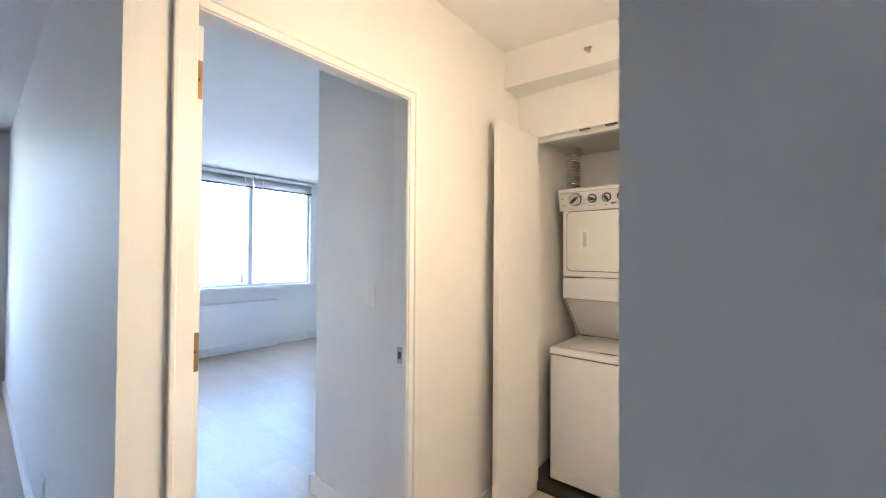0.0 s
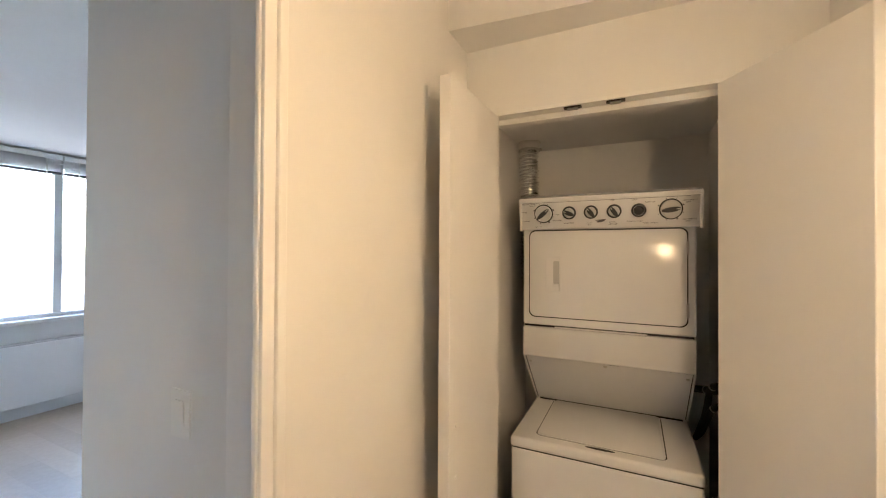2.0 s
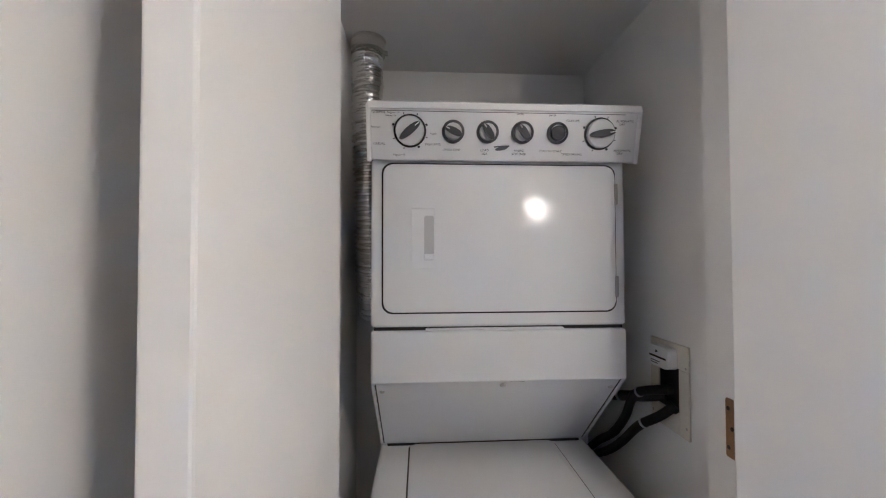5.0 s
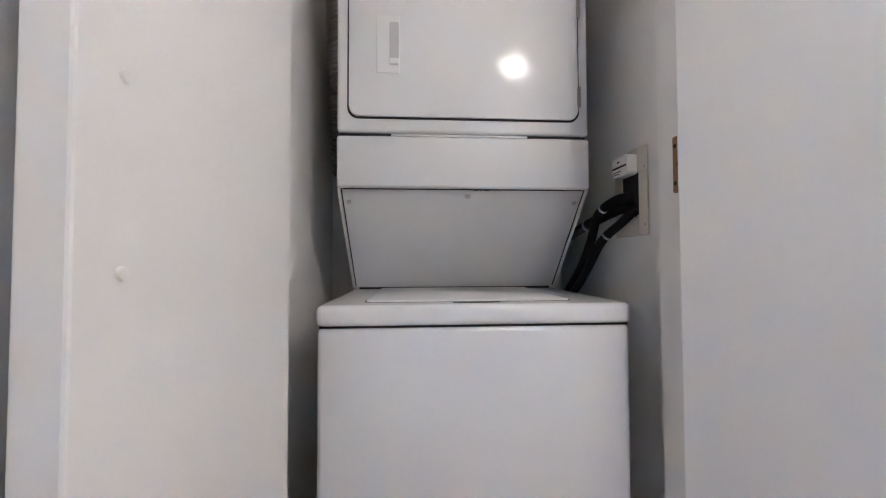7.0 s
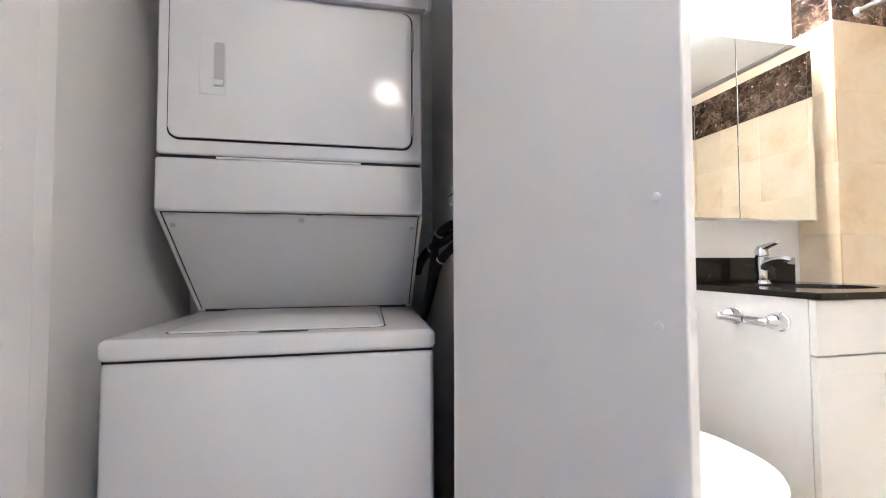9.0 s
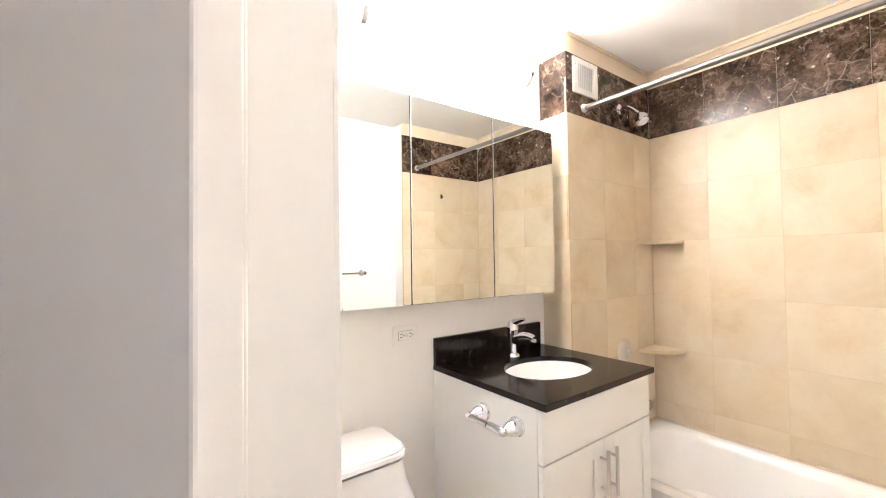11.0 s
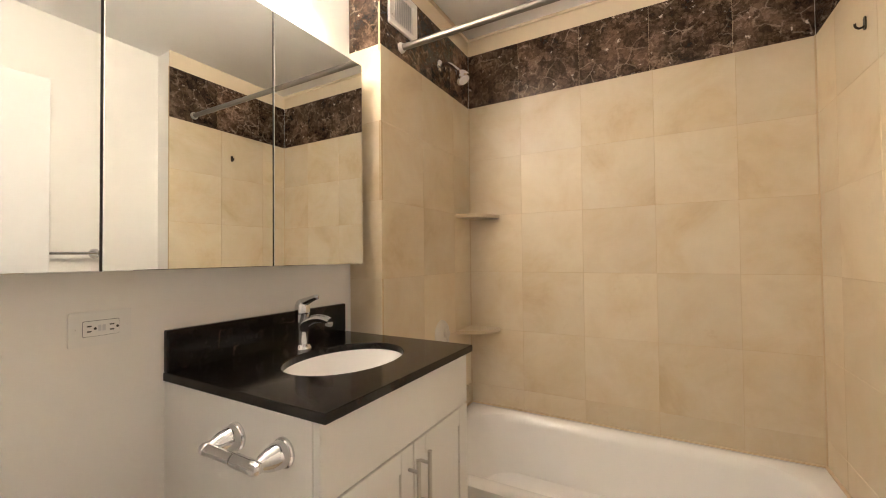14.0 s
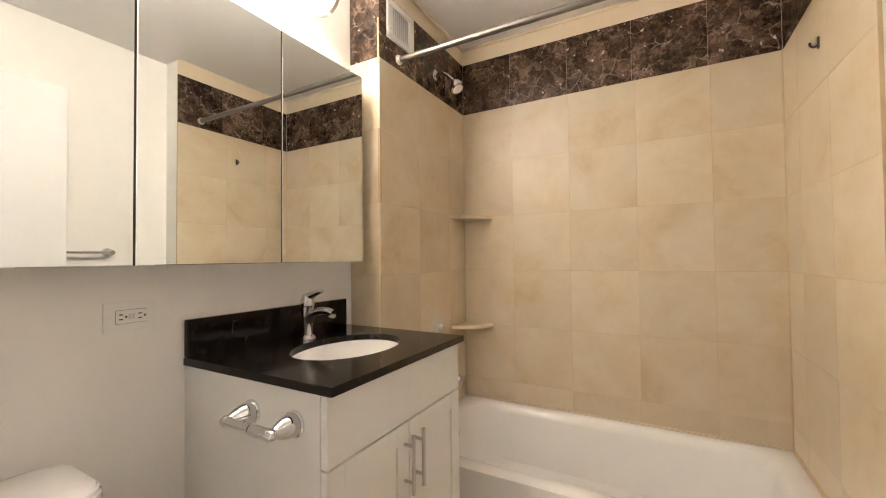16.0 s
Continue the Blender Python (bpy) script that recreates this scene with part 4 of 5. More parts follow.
part("front_rail", box(VX0 + 0.018, VX1 - 0.018, VY + 0.021, VY + 0.033, 0.115, 0.74), cabinet_white, vanity)
part("toe_kick", box(VX0 + 0.018, VX1 - 0.018, VY + 0.07, VY + 0.085, 0, 0.09), cabinet_white, vanity)
part("drawer_front", box(VX0 + 0.001, VX1 - 0.001, VY, VY + 0.019, 0.727, VZ - 0.003, 0.002), cabinet_white, vanity)
for a, b, hx in ((VX0 + 0.001, 1.0645, 1.043), (1.0685, VX1 - 0.001, 1.097)):
    d = shaker_door(a, b, 0.115, 0.722, VY)
    part("handle", joined(tube([(hx, VY - 0.030, 0.53), (hx, VY - 0.030, 0.695)], 0.006, 14), tube([(hx, VY, 0.562), (hx, VY - 0.030, 0.562)], 0.0045, 10), tube([(hx, VY, 0.663), (hx, VY - 0.030, 0.663)], 0.0045, 10)), nickel, d, "brushed nickel bar handle", True)

# stone top with an oval cut-out
SX, SY, SA, SB = 1.083, 2.610, 0.198, 0.150


def counter():
    ob = thing("stone_countertop", "polished black stone vanity top with a backsplash", "countertop")
    x0, x1, y0, y1, z0, z1 = 0.740, 1.393, 2.345, BN - 0.0005, VZ, 0.914
    bm = bmesh.new()
    n = 64
    outer, inner = [], []
    for k in range(n):
        a = 2 * math.pi * k / n + math.pi / n
        c, s = math.cos(a), math.sin(a)
        inner.append((SX + SA * c, SY + SB * s))
        u = min(((x1 - SX) / c if c > 0 else (x0 - SX) / c), ((y1 - SY) / s if s > 0 else (y0 - SY) / s))
        outer.append([SX + u * c, SY + u * s])
    for corner in ((x0, y0), (x1, y0), (x1, y1), (x0, y1)):
        k = min(range(n), key=lambda i: (outer[i][0] - corner[0]) ** 2 + (outer[i][1] - corner[1]) ** 2)
        outer[k] = list(corner)
    e = 0.002
    cl = lambda p, d: (min(max(p[0], x0 + d), x1 - d), min(max(p[1], y0 + d), y1 - d))
    loops = [[(*p, z0) for p in inner], [(*p, z1 - e) for p in inner], [(SX + (p[0] - SX) * 1.01, SY + (p[1] - SY) * 1.01, z1) for p in inner], [(*cl(p, e), z1) for p in outer], [(*p, z1 - e) for p in outer], [(*p, z0) for p in outer]]
    rings = [[bm.verts.new(p) for p in lp] for lp in loops]
    for a, b in zip(rings, rings[1:] + rings[:1]):
        for k in range(n):
            j = (k + 1) % n
            bm.faces.new((a[k], a[j], b[j], b[k]))
    part("slab", bm, granite, ob)
    part("backsplash", box(x0, 1.393, BN - 0.021, BN - 0.0005, z1, 1.024, 0.004), granite, ob)
    return ob


counter()
basin = thing("sink_basin", "white oval undermount porcelain sink", "sink")
prof = [(1.06, VZ - 0.001), (1.0, VZ - 0.001), (0.985, VZ - 0.02), (0.93, VZ - 0.07), (0.78, VZ - 0.12), (0.5, VZ - 0.145), (0.14, VZ - 0.152), (0.0, VZ - 0.153)]
part("bowl", moved(lathe([(r, z) for r, z in prof], 48), Matrix.Translation((SX, SY, 0)) @ Matrix.Diagonal((SA, SB, 1, 1))), porcelain, basin, smooth=True)
part("drain", moved(lathe([(0.026, 0), (0.026, 0.004), (0.01, 0.005), (0, 0.002)], 20), Matrix.Translation((SX, SY, VZ - 0.151))), chrome, basin)
part("mark", moved(prism([(0.018 * math.cos(i * 0.35), 0.006 * math.sin(i * 0.35)) for i in range(18)], 0.001), at(0.965, 2.70, 0.855, Matrix.Rotation(radians(50), 4, "X"))), print_grey, basin)

# single-lever tap
tap = thing("basin_tap", "chrome single-lever basin tap", "tap", "", pose(1.098, 2.815, 0.914))
part("base", lathe([(0.027, 0), (0.027, 0.004), (0.0235, 0.009), (0.021, 0.014), (0, 0.014)], 32), chrome, tap, smooth=True)
sp = curve_points([(0, 0.004, 0.058), (0, -0.022, 0.084), (0, -0.056, 0.098), (0, -0.092, 0.101), (0, -0.122, 0.095)], 8)
part("spout", tube(sp, [0.0185 - 0.0065 * (i / (len(sp) - 1)) ** 0.8 for i in range(len(sp))], 22), chrome, tap, smooth=True)
part("column", tube([(0, 0.003, 0.008), (0, 0.003, 0.04), (0, 0.004, 0.08), (0, 0.003, 0.113)], [0.0185, 0.0190, 0.0210, 0.0228], 24), chrome, tap, smooth=True)
part("aerator", moved(lathe([(0.0115, 0), (0.0115, 0.010), (0, 0.010)], 18), pose(0, -0.116, 0.083, 14)), steel, tap)
part("lever_cap", moved(lathe([(0.0235, 0), (0.0245, 0.012), (0.0235, 0.026), (0.016, 0.040), (0.008, 0.045), (0, 0.046)], 32), pose(0, 0, 0.115, -6)), chrome, tap, smooth=True)
lv = curve_points([(0, -0.004, 0.148), (0, -0.030, 0.158), (0, -0.058, 0.168), (0, -0.072, 0.169)], 6)
part("lever", tube(lv, [0.015, 0.0145, 0.014, 0.013, 0.012, 0.0115, 0.011, 0.0105, 0.010, 0.0095, 0.009, 0.0088, 0.0086, 0.0084, 0.008, 0.0076, 0.007, 0.0055, 0.003], 16), chrome, tap, smooth=True)
part("lift_rod", joined(tube([(0, 0.026, 0.03), (0, 0.026, 0.10)], 0.003, 8), moved(lathe([(0.006, 0), (0.007, 0.005), (0, 0.01)], 12), Matrix.Translation((0, 0.026, 0.10)))), chrome, tap)

# mirrored medicine cabinet with three doors
MZ0, MZ1, MY = 1.184, 1.956, 2.798
med = thing("medicine_cabinet", "three-door mirrored medicine cabinet hung above the vanity", "medicine cabinet")
MX = (0.150, 0.564, 0.976, 1.377)
part("body", box(MX[0] + 0.004, MX[-1] - 0.004, MY + 0.018, BN, MZ0 + 0.003, MZ1 - 0.003, 0.002), cabinet_white, med)
for x in MX[1:3]:
    part("seam", box(x - 0.0022, x + 0.0022, MY + 0.003, MY + 0.0178, MZ0, MZ1), gap_black, med)
for a, b in zip(MX, MX[1:]):
    d = part("door", box(a + 0.0025, b - 0.0025, MY + 0.005, MY + 0.017, MZ0, MZ1), cabinet_white, med)
    part("mirror_pane", moved(prism([(-(b - a) / 2 + 0.0022, -(MZ1 - MZ0) / 2), ((b - a) / 2 - 0.0022, -(MZ1 - MZ0) / 2), ((b - a) / 2 - 0.0022, (MZ1 - MZ0) / 2), (-(b - a) / 2 + 0.0022, (MZ1 - MZ0) / 2)], 0.005, 0.0015, 1), at((a + b) / 2, MY + 0.005, (MZ0 + MZ1) / 2, FACE_SOUTH)), mirror, d, "silvered mirror pane")

# vanity light: long opal cylinder between white end caps
vl = thing("vanity_light", "lit opal glass bar lamp with white end caps", "wall lamp")
part("backplate", box(0.38, 1.20, BN - 0.022, BN, 2.175, 2.275, 0.004), chrome, vl)
part("diffuser", moved(lathe([(0.0, -0.412), (0.056, -0.412), (0.056, 0.412), (0.0, 0.412)], 28), at(0.796, 2.840, 2.215, Matrix.Rotation(radians(90), 4, "Y"))), vanity_glass, vl, "glowing opal glass tube", True)
for x, s in ((0.378, -1), (1.214, 1)):
    cap = part("end_cap", moved(lathe([(0.0, -0.012), (0.068, -0.012), (0.071, -0.008), (0.071, 0.006), (0.065, 0.014), (0.048, 0.019), (0, 0.021)], 32), at(x, 2.840, 2.215, Matrix.Rotation(radians(90 * s), 4, "Y"))), plate_white, vl, "white enamelled end cap", True)
    part("rim", moved(lathe([(0.0700, -0.014), (0.0740, -0.014), (0.0740, 0.004), (0.0700, 0.004)], 32), at(x, 2.840, 2.215, Matrix.Rotation(radians(90 * s), 4, "Y"))), chrome, cap)

# outlet above the toilet
outlet = thing("wall_outlet", "white horizontal outlet plate with a double ground-fault socket", "outlet", "", at(0.609, BN, 1.052, FACE_SOUTH))
part("plate", moved(prism(rounded(0.117, 0.078, 0.004), 0.005, 0.002), Matrix.Identity(4)), plate_white, outlet)
part("socket_gap", prism(rounded(0.0688, 0.0358, 0.003), 0.0054), print_grey, outlet)
sock = part("socket", prism(rounded(0.067, 0.034, 0.003), 0.0072, 0.001), plate_white, outlet)
for s in (-1, 1):
    for dy in (-0.006, 0.006):
        # slots and holes are black patches, their depth painted as dark colour
        part("slot", box(s * 0.021 - 0.0058, s * 0.021 + 0.0024, dy - 0.0015, dy + 0.0015, 0.0068, 0.0076), gap_black, sock)
    part("earth_hole", moved(lathe([(0.0029, 0), (0.0029, 0.0006), (0, 0.0006)], 10), Matrix.Translation((s * 0.021 + 0.009, 0, 0.007))), gap_black, sock)
    part("button", box(s * 0.004 - 0.003, s * 0.004 + 0.003, -0.007, 0.007, 0.007, 0.0082, 0.0005, 1), light_plastic, sock)
    part("screw", moved(lathe([(0.003, 0), (0.002, 0.001), (0, 0.001)], 10), Matrix.Translation((s * 0.048, 0, 0.005))), plate_white, outlet)

# paper holder on the vanity's side
tp = thing("paper_holder", "chrome toilet paper holder with an empty roller", "paper holder", "", at(VX0, 2.542, 0.814, FACE_WEST))
for s in (-1, 1):
    part("post", moved(joined(lathe([(0.031, 0), (0.031, 0.004), (0.027, 0.006), (0.028, 0.009), (0.0265, 0.022), (0.022, 0.040), (0.015, 0.054), (0.0125, 0.060), (0.0135, 0.066), (0.0125, 0.074), (0.006, 0.080), (0, 0.080)], 32)), Matrix.Translation((s * 0.078, 0, 0))), chrome, tp, smooth=True)
part("roller", moved(joined(moved(lathe([(0.0, -0.094), (0.008, -0.092), (0.0125, -0.084), (0.0115, -0.074), (0.0115, 0.012), (0.009, 0.013), (0.009, 0.019), (0.0138, 0.020), (0.0138, 0.072), (0.0145, 0.080), (0.010, 0.092), (0, 0.094)], 22), Matrix.Rotation(radians(90), 4, "Y"))), Matrix.Translation((0, 0, 0.068))), chrome, tp, smooth=True)
part("spring_gap", moved(lathe([(0.0095, 0), (0.0095, 0.006)], 20), at(0.013, 0, 0.068, Matrix.Rotation(radians(90), 4, "Y"))), gap_black, tp)


# one-piece toilet
def toilet():
    ob = thing("toilet", "white one-piece toilet with a closed lid", "toilet", "", pose(0.300, 0, 0))
    yb = BN - 0.012

    def loop(w, y0, y1, z, r):
        cy, h = (y0 + y1) / 2, y1 - y0
        return [(px, cy + py, z) for px, py in rounded(w, h, min(r, w / 2 - 0.001, h / 2 - 0.001), 8)]

    loops = [loop(0.26, 2.33, yb, 0.012, 0.10), loop(0.25, 2.33, yb, 0.10, 0.10), loop(0.28, 2.29, yb, 0.2, 0.12), loop(0.37, 2.22, yb, 0.34, 0.17), loop(0.405, 2.18, yb, 0.40, 0.19), loop(0.405, 2.18, yb, 0.425, 0.19), loop(0.47, 2.62, yb, 0.432, 0.03),
             loop(0.455, 2.635, yb, 0.47, 0.05), loop(0.42, 2.66, yb, 0.56, 0.05), loop(0.37, 2.68, yb, 0.64, 0.05), loop(0.348, 2.69, yb, 0.706, 0.05)]
    bm = bmesh.new()
    rings = [[bm.verts.new(p) for p in lp] for lp in loops]
    for a, b in zip(rings, rings[1:]):
        for k in range(len(a)):
            j = (k + 1) % len(a)
            bm.faces.new((a[k], a[j], b[j], b[k]))
    bm.faces.new(rings[0][::-1]), bm.faces.new(rings[-1])
    part("body", bm, porcelain, ob, smooth=True)

    def slab(loops_):
        b2 = bmesh.new()
        rg = [[b2.verts.new(p) for p in lp] for lp in loops_]
        for a, b in zip(rg, rg[1:]):
            for k in range(len(a)):
                j = (k + 1) % len(a)
                b2.faces.new((a[k], a[j], b[j], b[k]))
        b2.faces.new(rg[0][::-1]), b2.faces.new(rg[-1])
        return b2

    part("tank_lid", slab([loop(0.352, 2.682, yb + 0.004, 0.742, 0.055), loop(0.360, 2.678, yb + 0.004, 0.720, 0.058), loop(0.360, 2.678, yb + 0.004, 0.733, 0.058), loop(0.345, 2.69, yb - 0.005, 0.747, 0.055), loop(0.29, 2.72, yb - 0.03, 0.753, 0.05)]), porcelain, ob, smooth=True)
    part("seat", slab([loop(0.405, 2.175, 2.63, 0.429, 0.195), loop(0.412, 2.17, 2.63, 0.436, 0.195), loop(0.412, 2.17, 2.63, 0.446, 0.195), loop(0.40, 2.18, 2.62, 0.450, 0.19)]), plate_white, ob, smooth=True)
    part("seat_lid", slab([loop(0.408, 2.17, 2.63, 0.453, 0.195), loop(0.416, 2.165, 2.635, 0.460, 0.195), loop(0.410, 2.17, 2.63, 0.470, 0.195), loop(0.36, 2.22, 2.59, 0.481, 0.17), loop(0.2, 2.34, 2.5, 0.486, 0.079)]), plate_white, ob, smooth=True)
    return ob


toilet()

# shower fittings
rod = thing("shower_rod", "brushed steel shower curtain rod", "curtain rod")
part("bar", tube([(1.585, TS + 0.001, 2.112), (1.585, TN - 0.001, 2.112)], 0.0135, 20), rod_steel, rod, smooth=True)
for y, turn in ((TN, FACE_SOUTH), (TS, FACE_NORTH)):
    part("flange", moved(lathe([(0.022, 0.0), (0.022, 0.006), (0.018, 0.014), (0.0146, 0.016)], 24), at(1.585, y, 2.112, turn)), nickel, rod, smooth=True)
shower = thing("wall_shower", "chrome shower head on a short bent arm", "shower head")
part("flange", moved(lathe([(0.030, 0), (0.029, 0.004), (0.02, 0.010), (0.011, 0.012)], 24), at(1.930, TN, 2.180, FACE_SOUTH)), chrome, shower, smooth=True)
part("arm", tube(curve_points([(1.930, TN, 2.180), (1.928, TN - 0.045, 2.179), (1.926, TN - 0.085, 2.150), (1.924, TN - 0.105, 2.125)], 6), 0.0095, 14), chrome, shower, smooth=True)
part("head", moved(lathe([(0.0, -0.004), (0.012, -0.004), (0.013, 0.010), (0.016, 0.014), (0.024, 0.024), (0.033, 0.040), (0.037, 0.056), (0.036, 0.066), (0.030, 0.071), (0.0, 0.071)], 28), look((1.924, TN - 0.102, 2.130), (1.915, TN - 0.16, 2.04)) @ pose(0, 0, 0, 180)), chrome, shower, smooth=True)
part("nozzle_plate", moved(lathe([(0.027, 0.0712), (0.024, 0.075), (0, 0.075)], 24), look((1.924, TN - 0.102, 2.130), (1.915, TN - 0.16, 2.04)) @ pose(0, 0, 0, 180)), light_plastic, shower)
valve = thing("shower_valve", "brushed nickel shower valve with a round escutcheon", "shower valve", "", at(1.915, TN, 0.825, FACE_SOUTH))
part("escutcheon", lathe([(0.066, 0), (0.066, 0.004), (0.058, 0.014), (0.036, 0.024), (0.03, 0.026), (0, 0.026)], 36), nickel, valve, smooth=True)
part("handle", joined(lathe([(0.022, 0.024), (0.022, 0.036), (0.016, 0.042), (0, 0.043)], 24), tube([(0, 0, 0.034), (0.0, -0.06, 0.040)], 0.007, 12)), nickel, valve, smooth=True)
spout = thing("tub_spout", "chrome bathtub spout below the shower valve", "tap", "", at(1.94, TN, 0.56, FACE_SOUTH))
part("body", joined(lathe([(0.03, 0), (0.03, 0.01), (0.026, 0.02), (0.026, 0.11), (0.02, 0.13), (0, 0.132)], 24), tube([(0, 0, 0.11), (0, -0.03, 0.112)], 0.016, 14)), chrome, spout, smooth=True)
for z, g in ((1.436, 0), (0.812, 1)):
    sh = thing("corner_shelf", "cream marble quarter-round corner shelf in the shower", "shelf", "corner shelves", pose(BX1, TN, z))
    pts = [(0, 0)] + [(-0.180 * math.cos(a), -0.180 * math.sin(a)) for a in [math.pi / 2 * k / 14 for k in range(15)]]
    part("slab", moved(prism(pts, 0.018, 0.003), Matrix.Translation((-0.0005, -0.0005, -0.018))), tile_cream, sh)
vent = thing("exhaust_vent", "white louvred exhaust vent cover", "vent", "", at(1.597, TN, 2.268, FACE_SOUTH))
part("frame", joined(box(-0.105, 0.105, 0.062, 0.090, 0, 0.012, 0.003), box(-0.105, 0.105, -0.090, -0.062, 0, 0.012, 0.003), box(-0.105, -0.07, -0.062, 0.062, 0, 0.012, 0.003), box(0.07, 0.105, -0.062, 0.062, 0, 0.012, 0.003)), plate_white, vent)
part("backing", box(-0.07, 0.07, -0.062, 0.062, 0, 0.001), light_plastic, vent)
for k in range(9):
    part("slat", moved(box(-0.0085, 0.0085, -0.062, 0.062, -0.0008, 0.0008), pose(-0.062 + k * 0.0155, 0, 0.006, 0, 28)), plate_white, vent)
for z in (-0.05, 0.05):
    part("screw", moved(lathe([(0.003, 0), (0, 0.001)], 8), Matrix.Translation((-0.088, z, 0.012))), steel, vent)
hook = thing("robe_hook", "small dark metal hook on the marble tile", "hook", "", at(1.835, TS, 1.893, FACE_NORTH))
part("plate", prism(rounded(0.016, 0.040, 0.007), 0.003), catch_dark, hook)
part("prong", tube(curve_points([(0, -0.008, 0.002), (0, -0.013, 0.013), (0, -0.006, 0.022), (0, 0.004, 0.023)], 5), 0.0032, 8), catch_dark, hook)
bar = thing("towel_bar", "chrome towel bar on the bathroom wall", "towel bar", "", at(0.865, BS, 1.245, FACE_NORTH))
for s in (-1, 1):
    part("post", moved(lathe([(0.027, 0), (0.026, 0.005), (0.018, 0.012), (0.014, 0.045), (0.016, 0.06), (0.012, 0.07), (0, 0.072)], 24), Matrix.Translation((s * 0.28, 0, 0))), chrome, bar, smooth=True)
part("rail", tube([(-0.28, 0, 0.058), (0.28, 0, 0.058)], 0.008, 14), chrome, bar, smooth=True)

# ---- bedroom ----
WY0, WY1, WZ0, WZ1 = 0.81, 3.66, 0.93, 2.52
structure("wall_bedroom_window", joined(box(-6.2, -6.0, 0.23, WY0, 0, 2.7), box(-6.2, -6.0, WY1, 4.4, 0, 2.7), box(-6.2, -6.0, WY0, WY1, 0, WZ0), box(-6.2, -6.0, WY0, WY1, WZ1, 2.7)), paint_wall, "off-white bedroom wall below a ribbon window", "wall")
structure("wall_bedroom_north", box(-6.0, -1.36, 4.3, 4.4, 0, 2.7), paint_wall, "off-white bedroom wall", "wall")
structure("wall_bedroom_closet", box(-2.095, -1.36, 1.32, 4.3, 0, 2.7), paint_wall, "off-white bedroom wall with a light switch", "wall")
structure("ceiling_bedroom", box(-6.0, -1.36, 0.35, 4.3, BED_TOP, 2.7), paint_ceiling, "smooth white bedroom ceiling", "ceiling")


def ribbon_window(name, x, y0, y1, z0, z1, mulls, label):
    ob = tagged(new(name), label, "window", "", "structure")
    f = part("window_frame", joined(box(x - 0.06, x + 0.0, y0, y1, z0, z0 + 0.045, 0.004), box(x - 0.06, x, y0, y1, z1 - 0.04, z1, 0.004), box(x - 0.06, x, y0, y0 + 0.04, z0 + 0.045, z1 - 0.04, 0.004), box(x - 0.06, x, y1 - 0.04, y1, z0 + 0.045, z1 - 0.04, 0.004)), beam_white, ob)
    for m in mulls:
        part("mullion", box(x - 0.06, x, m - 0.035, m + 0.035, z0 + 0.045, z1 - 0.04, 0.004), beam_white, ob)
    edges = [y0 + 0.04, *[v for m in mulls for v in (m - 0.035, m + 0.035)], y1 - 0.04]
    for a, b in zip(edges[::2], edges[1::2]):
        p = part("pane", box(x - 0.036, x - 0.030, a, b, z0 + 0.045, z1 - 0.04), glass, ob, "clear glass pane")
        p.visible_shadow = False
    return ob


ribbon_window("window_bedroom", -6.04, WY0, WY1, WZ0, WZ1, (1.758, 2.687), "wide three-light aluminium bedroom window")
# added out of view as the daylight source for the living room
ribbon_window("window_living_unseen", -6.04, LW0, LW1, 0.92, 2.5, (-1.6,), "unseen two-light window added to let daylight into the living room")
structure("window_sill", box(-6.04, -5.93, WY0 - 0.05, WY1 + 0.05, WZ0 - 0.035, WZ0 + 0.004, 0.004), paint_trim, "white painted window sill", "sill")
for a, b in ((WY0 + 0.01, 1.748), (1.768, 2.677), (2.697, WY1 - 0.01)):
    bl = thing("window_blind", "white slatted blind drawn up to the window head", "blind", "bedroom blinds")
    part("head_rail", box(-6.0, -5.945, a, b, 2.55, 2.60, 0.003), blind_white, bl)
    for k in range(13):
        part("slat", box(-5.995, -5.948, a + 0.004, b - 0.004, 2.432 + k * 0.009, 2.4345 + k * 0.009), blind_white, bl)
    part("bottom_rail", box(-5.998, -5.946, a + 0.003, b - 0.003, 2.402, 2.424, 0.003), blind_dark, bl, "dark bottom rail")
    for y in (a + 0.12, b - 0.12):
        part("cord_clip", box(-5.945, -5.942, y - 0.006, y + 0.006, 2.40, 2.55), plate_white, bl)

rad = thing("convector_cover", "long white metal convector cover under the window", "heater")
part("cover", box(-6.0, -5.855, 1.61, 3.04, 0.125, 0.715, 0.004), enamel, rad)
# darker enamel adds to the shade below the cover
part("kick_panel", box(-6.0, -5.93, 1.63, 3.03, 0.0, 0.125, 0.002), enamel_dull, rad)
part("top_grille", box(-5.975, -5.885, 1.65, 3.0, 0.713, 0.718), light_plastic, rad)
sw = thing("light_switch", "white rocker light switch on the bedroom wall", "light switch", "", at(-1.615, 1.32, 1.22, FACE_SOUTH))
part("plate", prism(rounded(0.072, 0.116, 0.004), 0.005, 0.002), plate_white, sw)
part("rocker", moved(prism(rounded(0.034, 0.068, 0.002), 0.004, 0.001), pose(0, 0, 0.004, 4)), plate_white, sw)
sp2 = thing("sprinkler_head", "chrome sidewall fire sprinkler on the bedroom wall", "sprinkler", "", at(-1.89, 1.32, 2.515, FACE_SOUTH))
part("escutcheon", lathe([(0.030, 0), (0.030, 0.003), (0.024, 0.007), (0.014, 0.008), (0.014, 0.002)], 24), chrome, sp2, smooth=True)
part("body", lathe([(0.011, 0), (0.011, 0.03), (0.007, 0.036), (0, 0.036)], 16), nickel, sp2, smooth=True)
lo = thing("wall_outlet", "white outlet plate low on the living room wall", "outlet", "", at(-2.60, LIV_Y, 0.33, FACE_SOUTH))
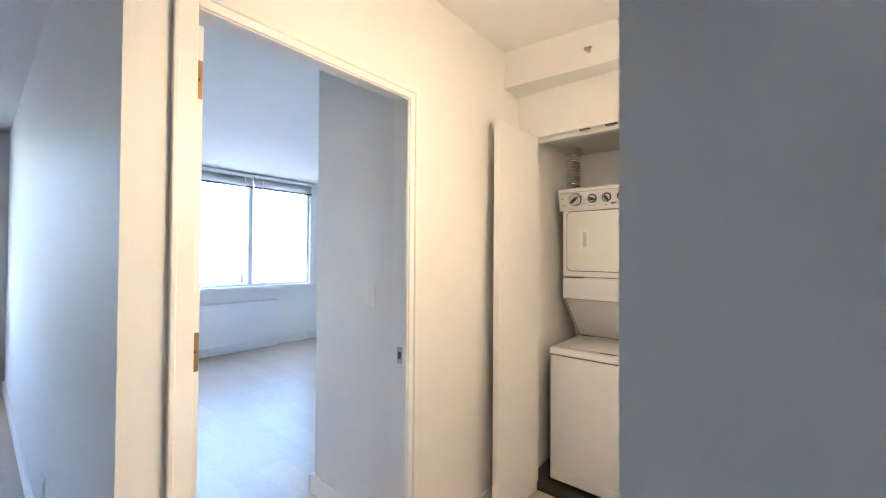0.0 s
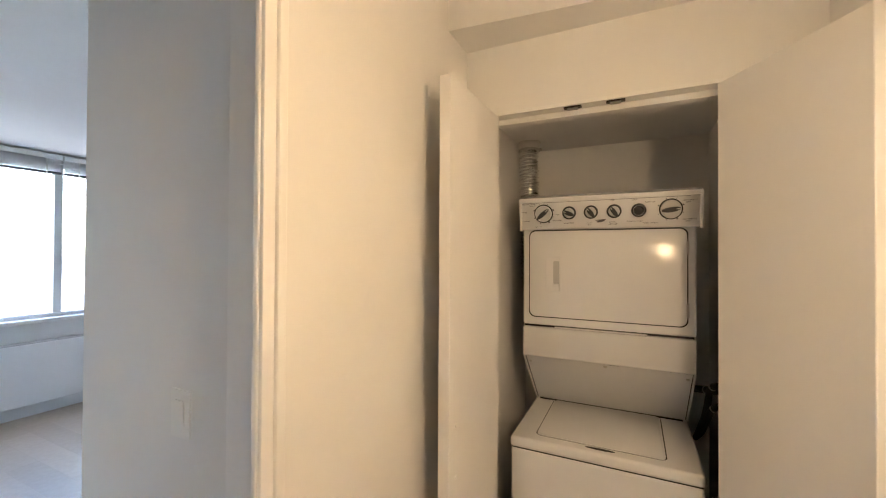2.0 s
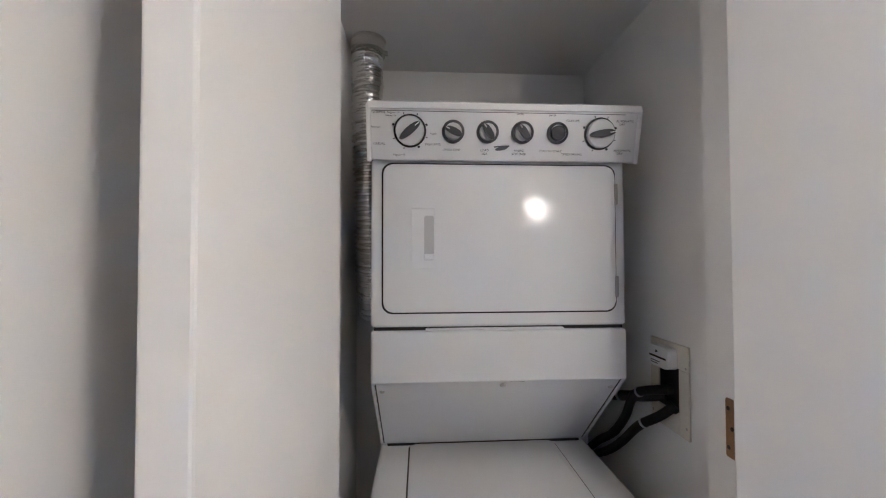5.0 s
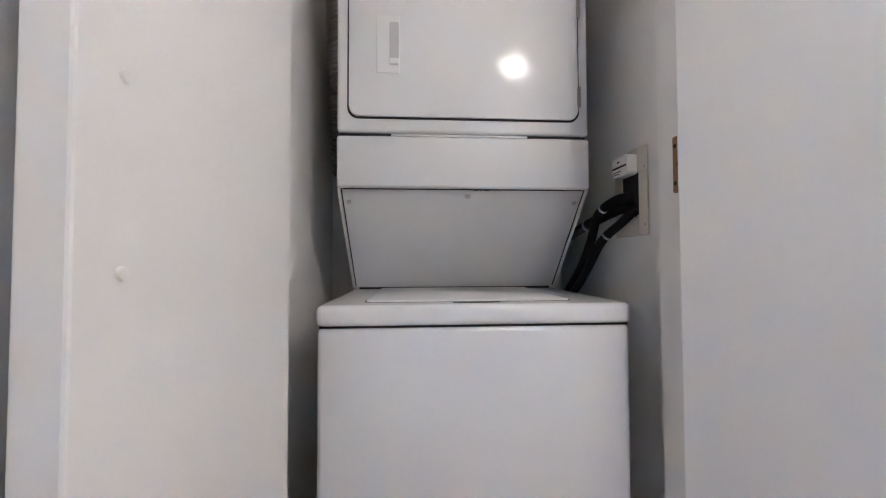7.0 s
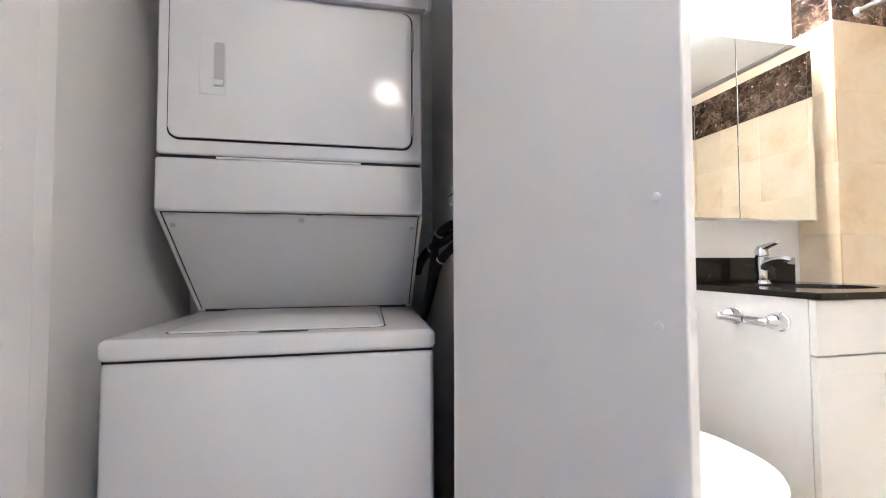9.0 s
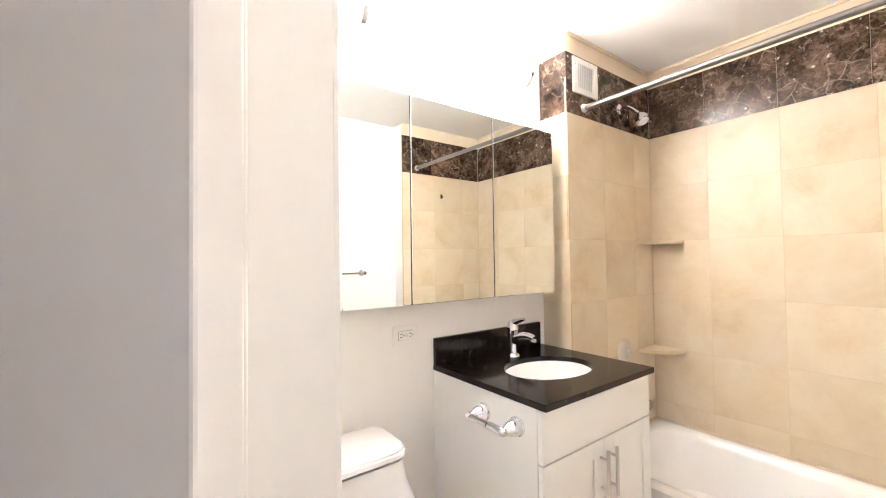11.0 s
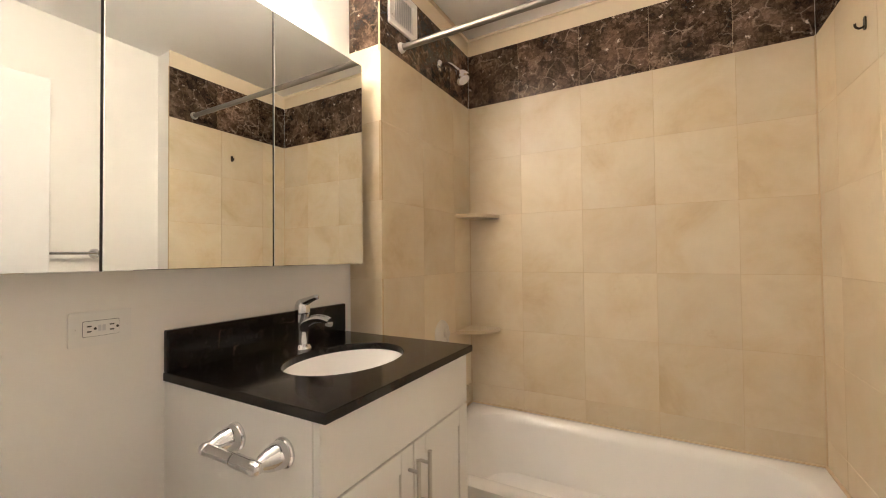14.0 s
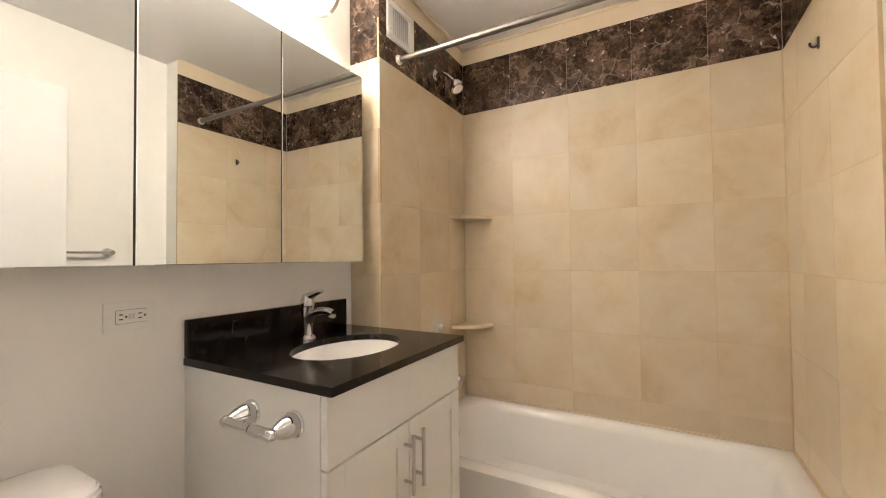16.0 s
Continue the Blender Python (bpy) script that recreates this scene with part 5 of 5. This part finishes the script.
part("plate", prism(rounded(0.072, 0.116, 0.004), 0.006, 0.002), plate_white, lo)
part("socket", moved(prism(rounded(0.034, 0.068, 0.002), 0.004, 0.001), pose(0, 0, 0.005)), plate_white, lo)

# ---- outside: street level far below and the buildings across ----
structure("ground", box(-1500, 1500, -1500, 1500, -40.5, -40), asphalt, "grey city ground far below the windows", "ground")


def building(x, y, w, d, top, mat, label, cols, storeys, win_w, win_h, pitch, roof_h=0.6, bay=None, panes=None):
    """A block across the street: its face with the windows looks towards +x."""
    ob = thing("apartment_building", label, "building", "", pose(x, y, -40))
    H = top + 40
    part("wall", box(-d, 0, -w / 2, w / 2, 0, H), mat, ob)
    part("roof", box(-d - 0.2, 0.2, -w / 2 - 0.2, w / 2 + 0.2, H, H + roof_h), stone_pale, ob)
    for s in range(storeys):
        z = H - 1.2 - win_h - s * pitch
        for c in range(cols):
            yy = -w / 2 + (c + 0.5) * w / cols
            wd = part("window", box(0.0, 0.06, yy - win_w / 2, yy + win_w / 2, z, z + win_h), beam_white, ob)
            for a, b in ((-0.46, -0.03), (0.03, 0.46)):
                part("pane", box(0.05, 0.08, yy + a * win_w, yy + b * win_w, z + 0.1, z + win_h - 0.1), panes or far_glass, wd)
            if bay and c in bay:
                b = part("balcony", box(0, 1.2, yy - win_w * 0.9, yy + win_w * 0.9, z - 0.35, z - 0.1), stone_pale, ob)
                part("railing", box(1.14, 1.18, yy - win_w * 0.88, yy + win_w * 0.88, z - 0.1, z + 0.9), balcony_glass, b)
        part("string_course", box(0, 0.12, -w / 2, w / 2, z - 0.5, z - 0.2), stone_pale, ob)
    return ob


building(-46, 7.6, 11, 12, 4.2, brick_red, "red brick apartment building with white windows across the street", 4, 5, 1.5, 1.5, 2.9, bay=(1, 2))
building(-90, 27, 22, 20, 0.2, stone_pale, "pale low office building with rows of windows", 9, 4, 1.3, 1.2, 2.6, panes=pale_glass)
building(-190, 56, 26, 26, 22, stone_pale, "pale glass office tower in the distance", 8, 9, 2.4, 2.4, 4.2, panes=pale_glass)
building(-80, 51, 24, 20, -4, stone_pale, "pale roofs of low buildings in the distance", 8, 3, 1.4, 1.4, 3, panes=pale_glass)
building(-60, -16, 26, 14, 8, brick_red, "red brick apartment building across the street", 6, 6, 1.5, 1.5, 2.9)

# ---- stone tiles of the bath alcove ----
ROWS_Z = (RIM, 0.486, 0.803, 1.121, 1.437, 1.755, 2.066)
BAND = (2.066, 2.372)
COLS_N = (PX, 1.76, 2.07, BX1)
COLS_B = (0.0, 0.309, 0.624, 0.947, 1.258, TN - TS)
tile_wall("wall_tiles_back", "cream marble tiles with a dark marble band above the bathtub", (BX1, TN, 0), FACE_WEST, COLS_B, ROWS_Z, tile_cream)
tile_wall("wall_tiles_band_back", "dark brown marble band tiles", (BX1, TN, 0), FACE_WEST, (0.0, 0.301, 0.62, 0.934, 1.251, TN - TS), BAND, tile_dark)
tile_wall("wall_tiles_shower", "cream marble tiles on the shower wall", (0, TN, 0), FACE_SOUTH, COLS_N, ROWS_Z, tile_cream)
tile_wall("wall_tiles_band_shower", "dark brown marble band tiles", (0, TN, 0), FACE_SOUTH, (PX, 1.735, 2.04, BX1), BAND, tile_dark)
tile_wall("wall_tiles_pier", "cream marble tiles on the pier beside the vanity", (PX, BN, 0), FACE_WEST, (0.0, BN - TN), (0.0, 0.2, *ROWS_Z[1:]), tile_cream)
tile_wall("wall_tiles_band_pier", "dark brown marble band tile", (PX, BN, 0), FACE_WEST, (0.0, BN - TN), BAND, tile_dark)
tile_wall("wall_tiles_foot", "cream marble tiles on the far shower wall", (BX1, TS, 0), FACE_NORTH, (0.0, 0.19, 0.50, BX1 - PX), ROWS_Z, tile_cream)
tile_wall("wall_tiles_band_foot", "dark brown marble band tiles", (BX1, TS, 0), FACE_NORTH, (0.0, 0.22, 0.53, BX1 - PX), BAND, tile_dark)
tile_wall("floor_tiles", "cream bathroom floor tiles", (0, BS, 0.010), Matrix.Identity(4), (0.002, 0.30, 0.60, 0.90, 1.20, TUB_X), (0.0, 0.31, 0.62, 0.93, 1.24, 1.55, BN - BS), tile_cream, floor_bath)
# one cream tone, close to the tiles, from the dark band to the ceiling
cream_finish = material("cream_finish", (0.70, 0.60, 0.44), 0.5, vary=0.04, scale=3.0, bump=0.1, bump_scale=200)
trim_top = structure("wall_trim", box(BX1 + 0.002, BX1 + 0.010, TS - 0.010, TN + 0.010, BAND[1], BATH_TOP), cream_finish, "cream-coloured strip above the dark marble band", "trim")
part("strip", box(PX + 0.002, BX1 + 0.002, TN + 0.002, TN + 0.010, BAND[1], BATH_TOP), cream_finish, trim_top)
part("strip", box(PX + 0.002, BX1 + 0.002, TS - 0.010, TS - 0.002, BAND[1], BATH_TOP), cream_finish, trim_top)
part("strip", box(PX + 0.002, PX + 0.010, TN + 0.010, BN, BAND[1], BATH_TOP), cream_finish, trim_top)
part("cove", box(PX + 0.002, BX1 + 0.002, TN - 0.012, TN + 0.002, BATH_TOP - 0.014, BATH_TOP, 0.004), cream_finish, trim_top)
part("cove", box(BX1 - 0.012, BX1 + 0.002, TS, TN - 0.012, BATH_TOP - 0.014, BATH_TOP, 0.004), cream_finish, trim_top)
caulk_cream = material("cream_caulk", (0.58, 0.46, 0.31), 0.7, vary=0.05, scale=8.0, spec=0.2)
# caulk where the tub and the tiled walls meet
caulk = structure("trim_caulk", box(BX1 - 0.012, BX1 + 0.001, TS, TN, RIM - 0.008, RIM + 0.005, 0.003), caulk_cream, "cream caulk bead round the bathtub rim", "trim")
part("bead", box(TUB_X + 0.01, BX1 - 0.012, TN - 0.012, TN + 0.001, RIM - 0.008, RIM + 0.005, 0.003), caulk_cream, caulk)
part("bead", box(TUB_X + 0.01, BX1 - 0.012, TS - 0.001, TS + 0.012, RIM - 0.008, RIM + 0.005, 0.003), caulk_cream, caulk)
for y0, y1 in ((TS - 0.001, TS + 0.005), (TN - 0.005, TN + 0.001)):
    part("bead", box(BX1 - 0.005, BX1 + 0.001, y0, y1, RIM + 0.005, BAND[0]), caulk_cream, caulk)
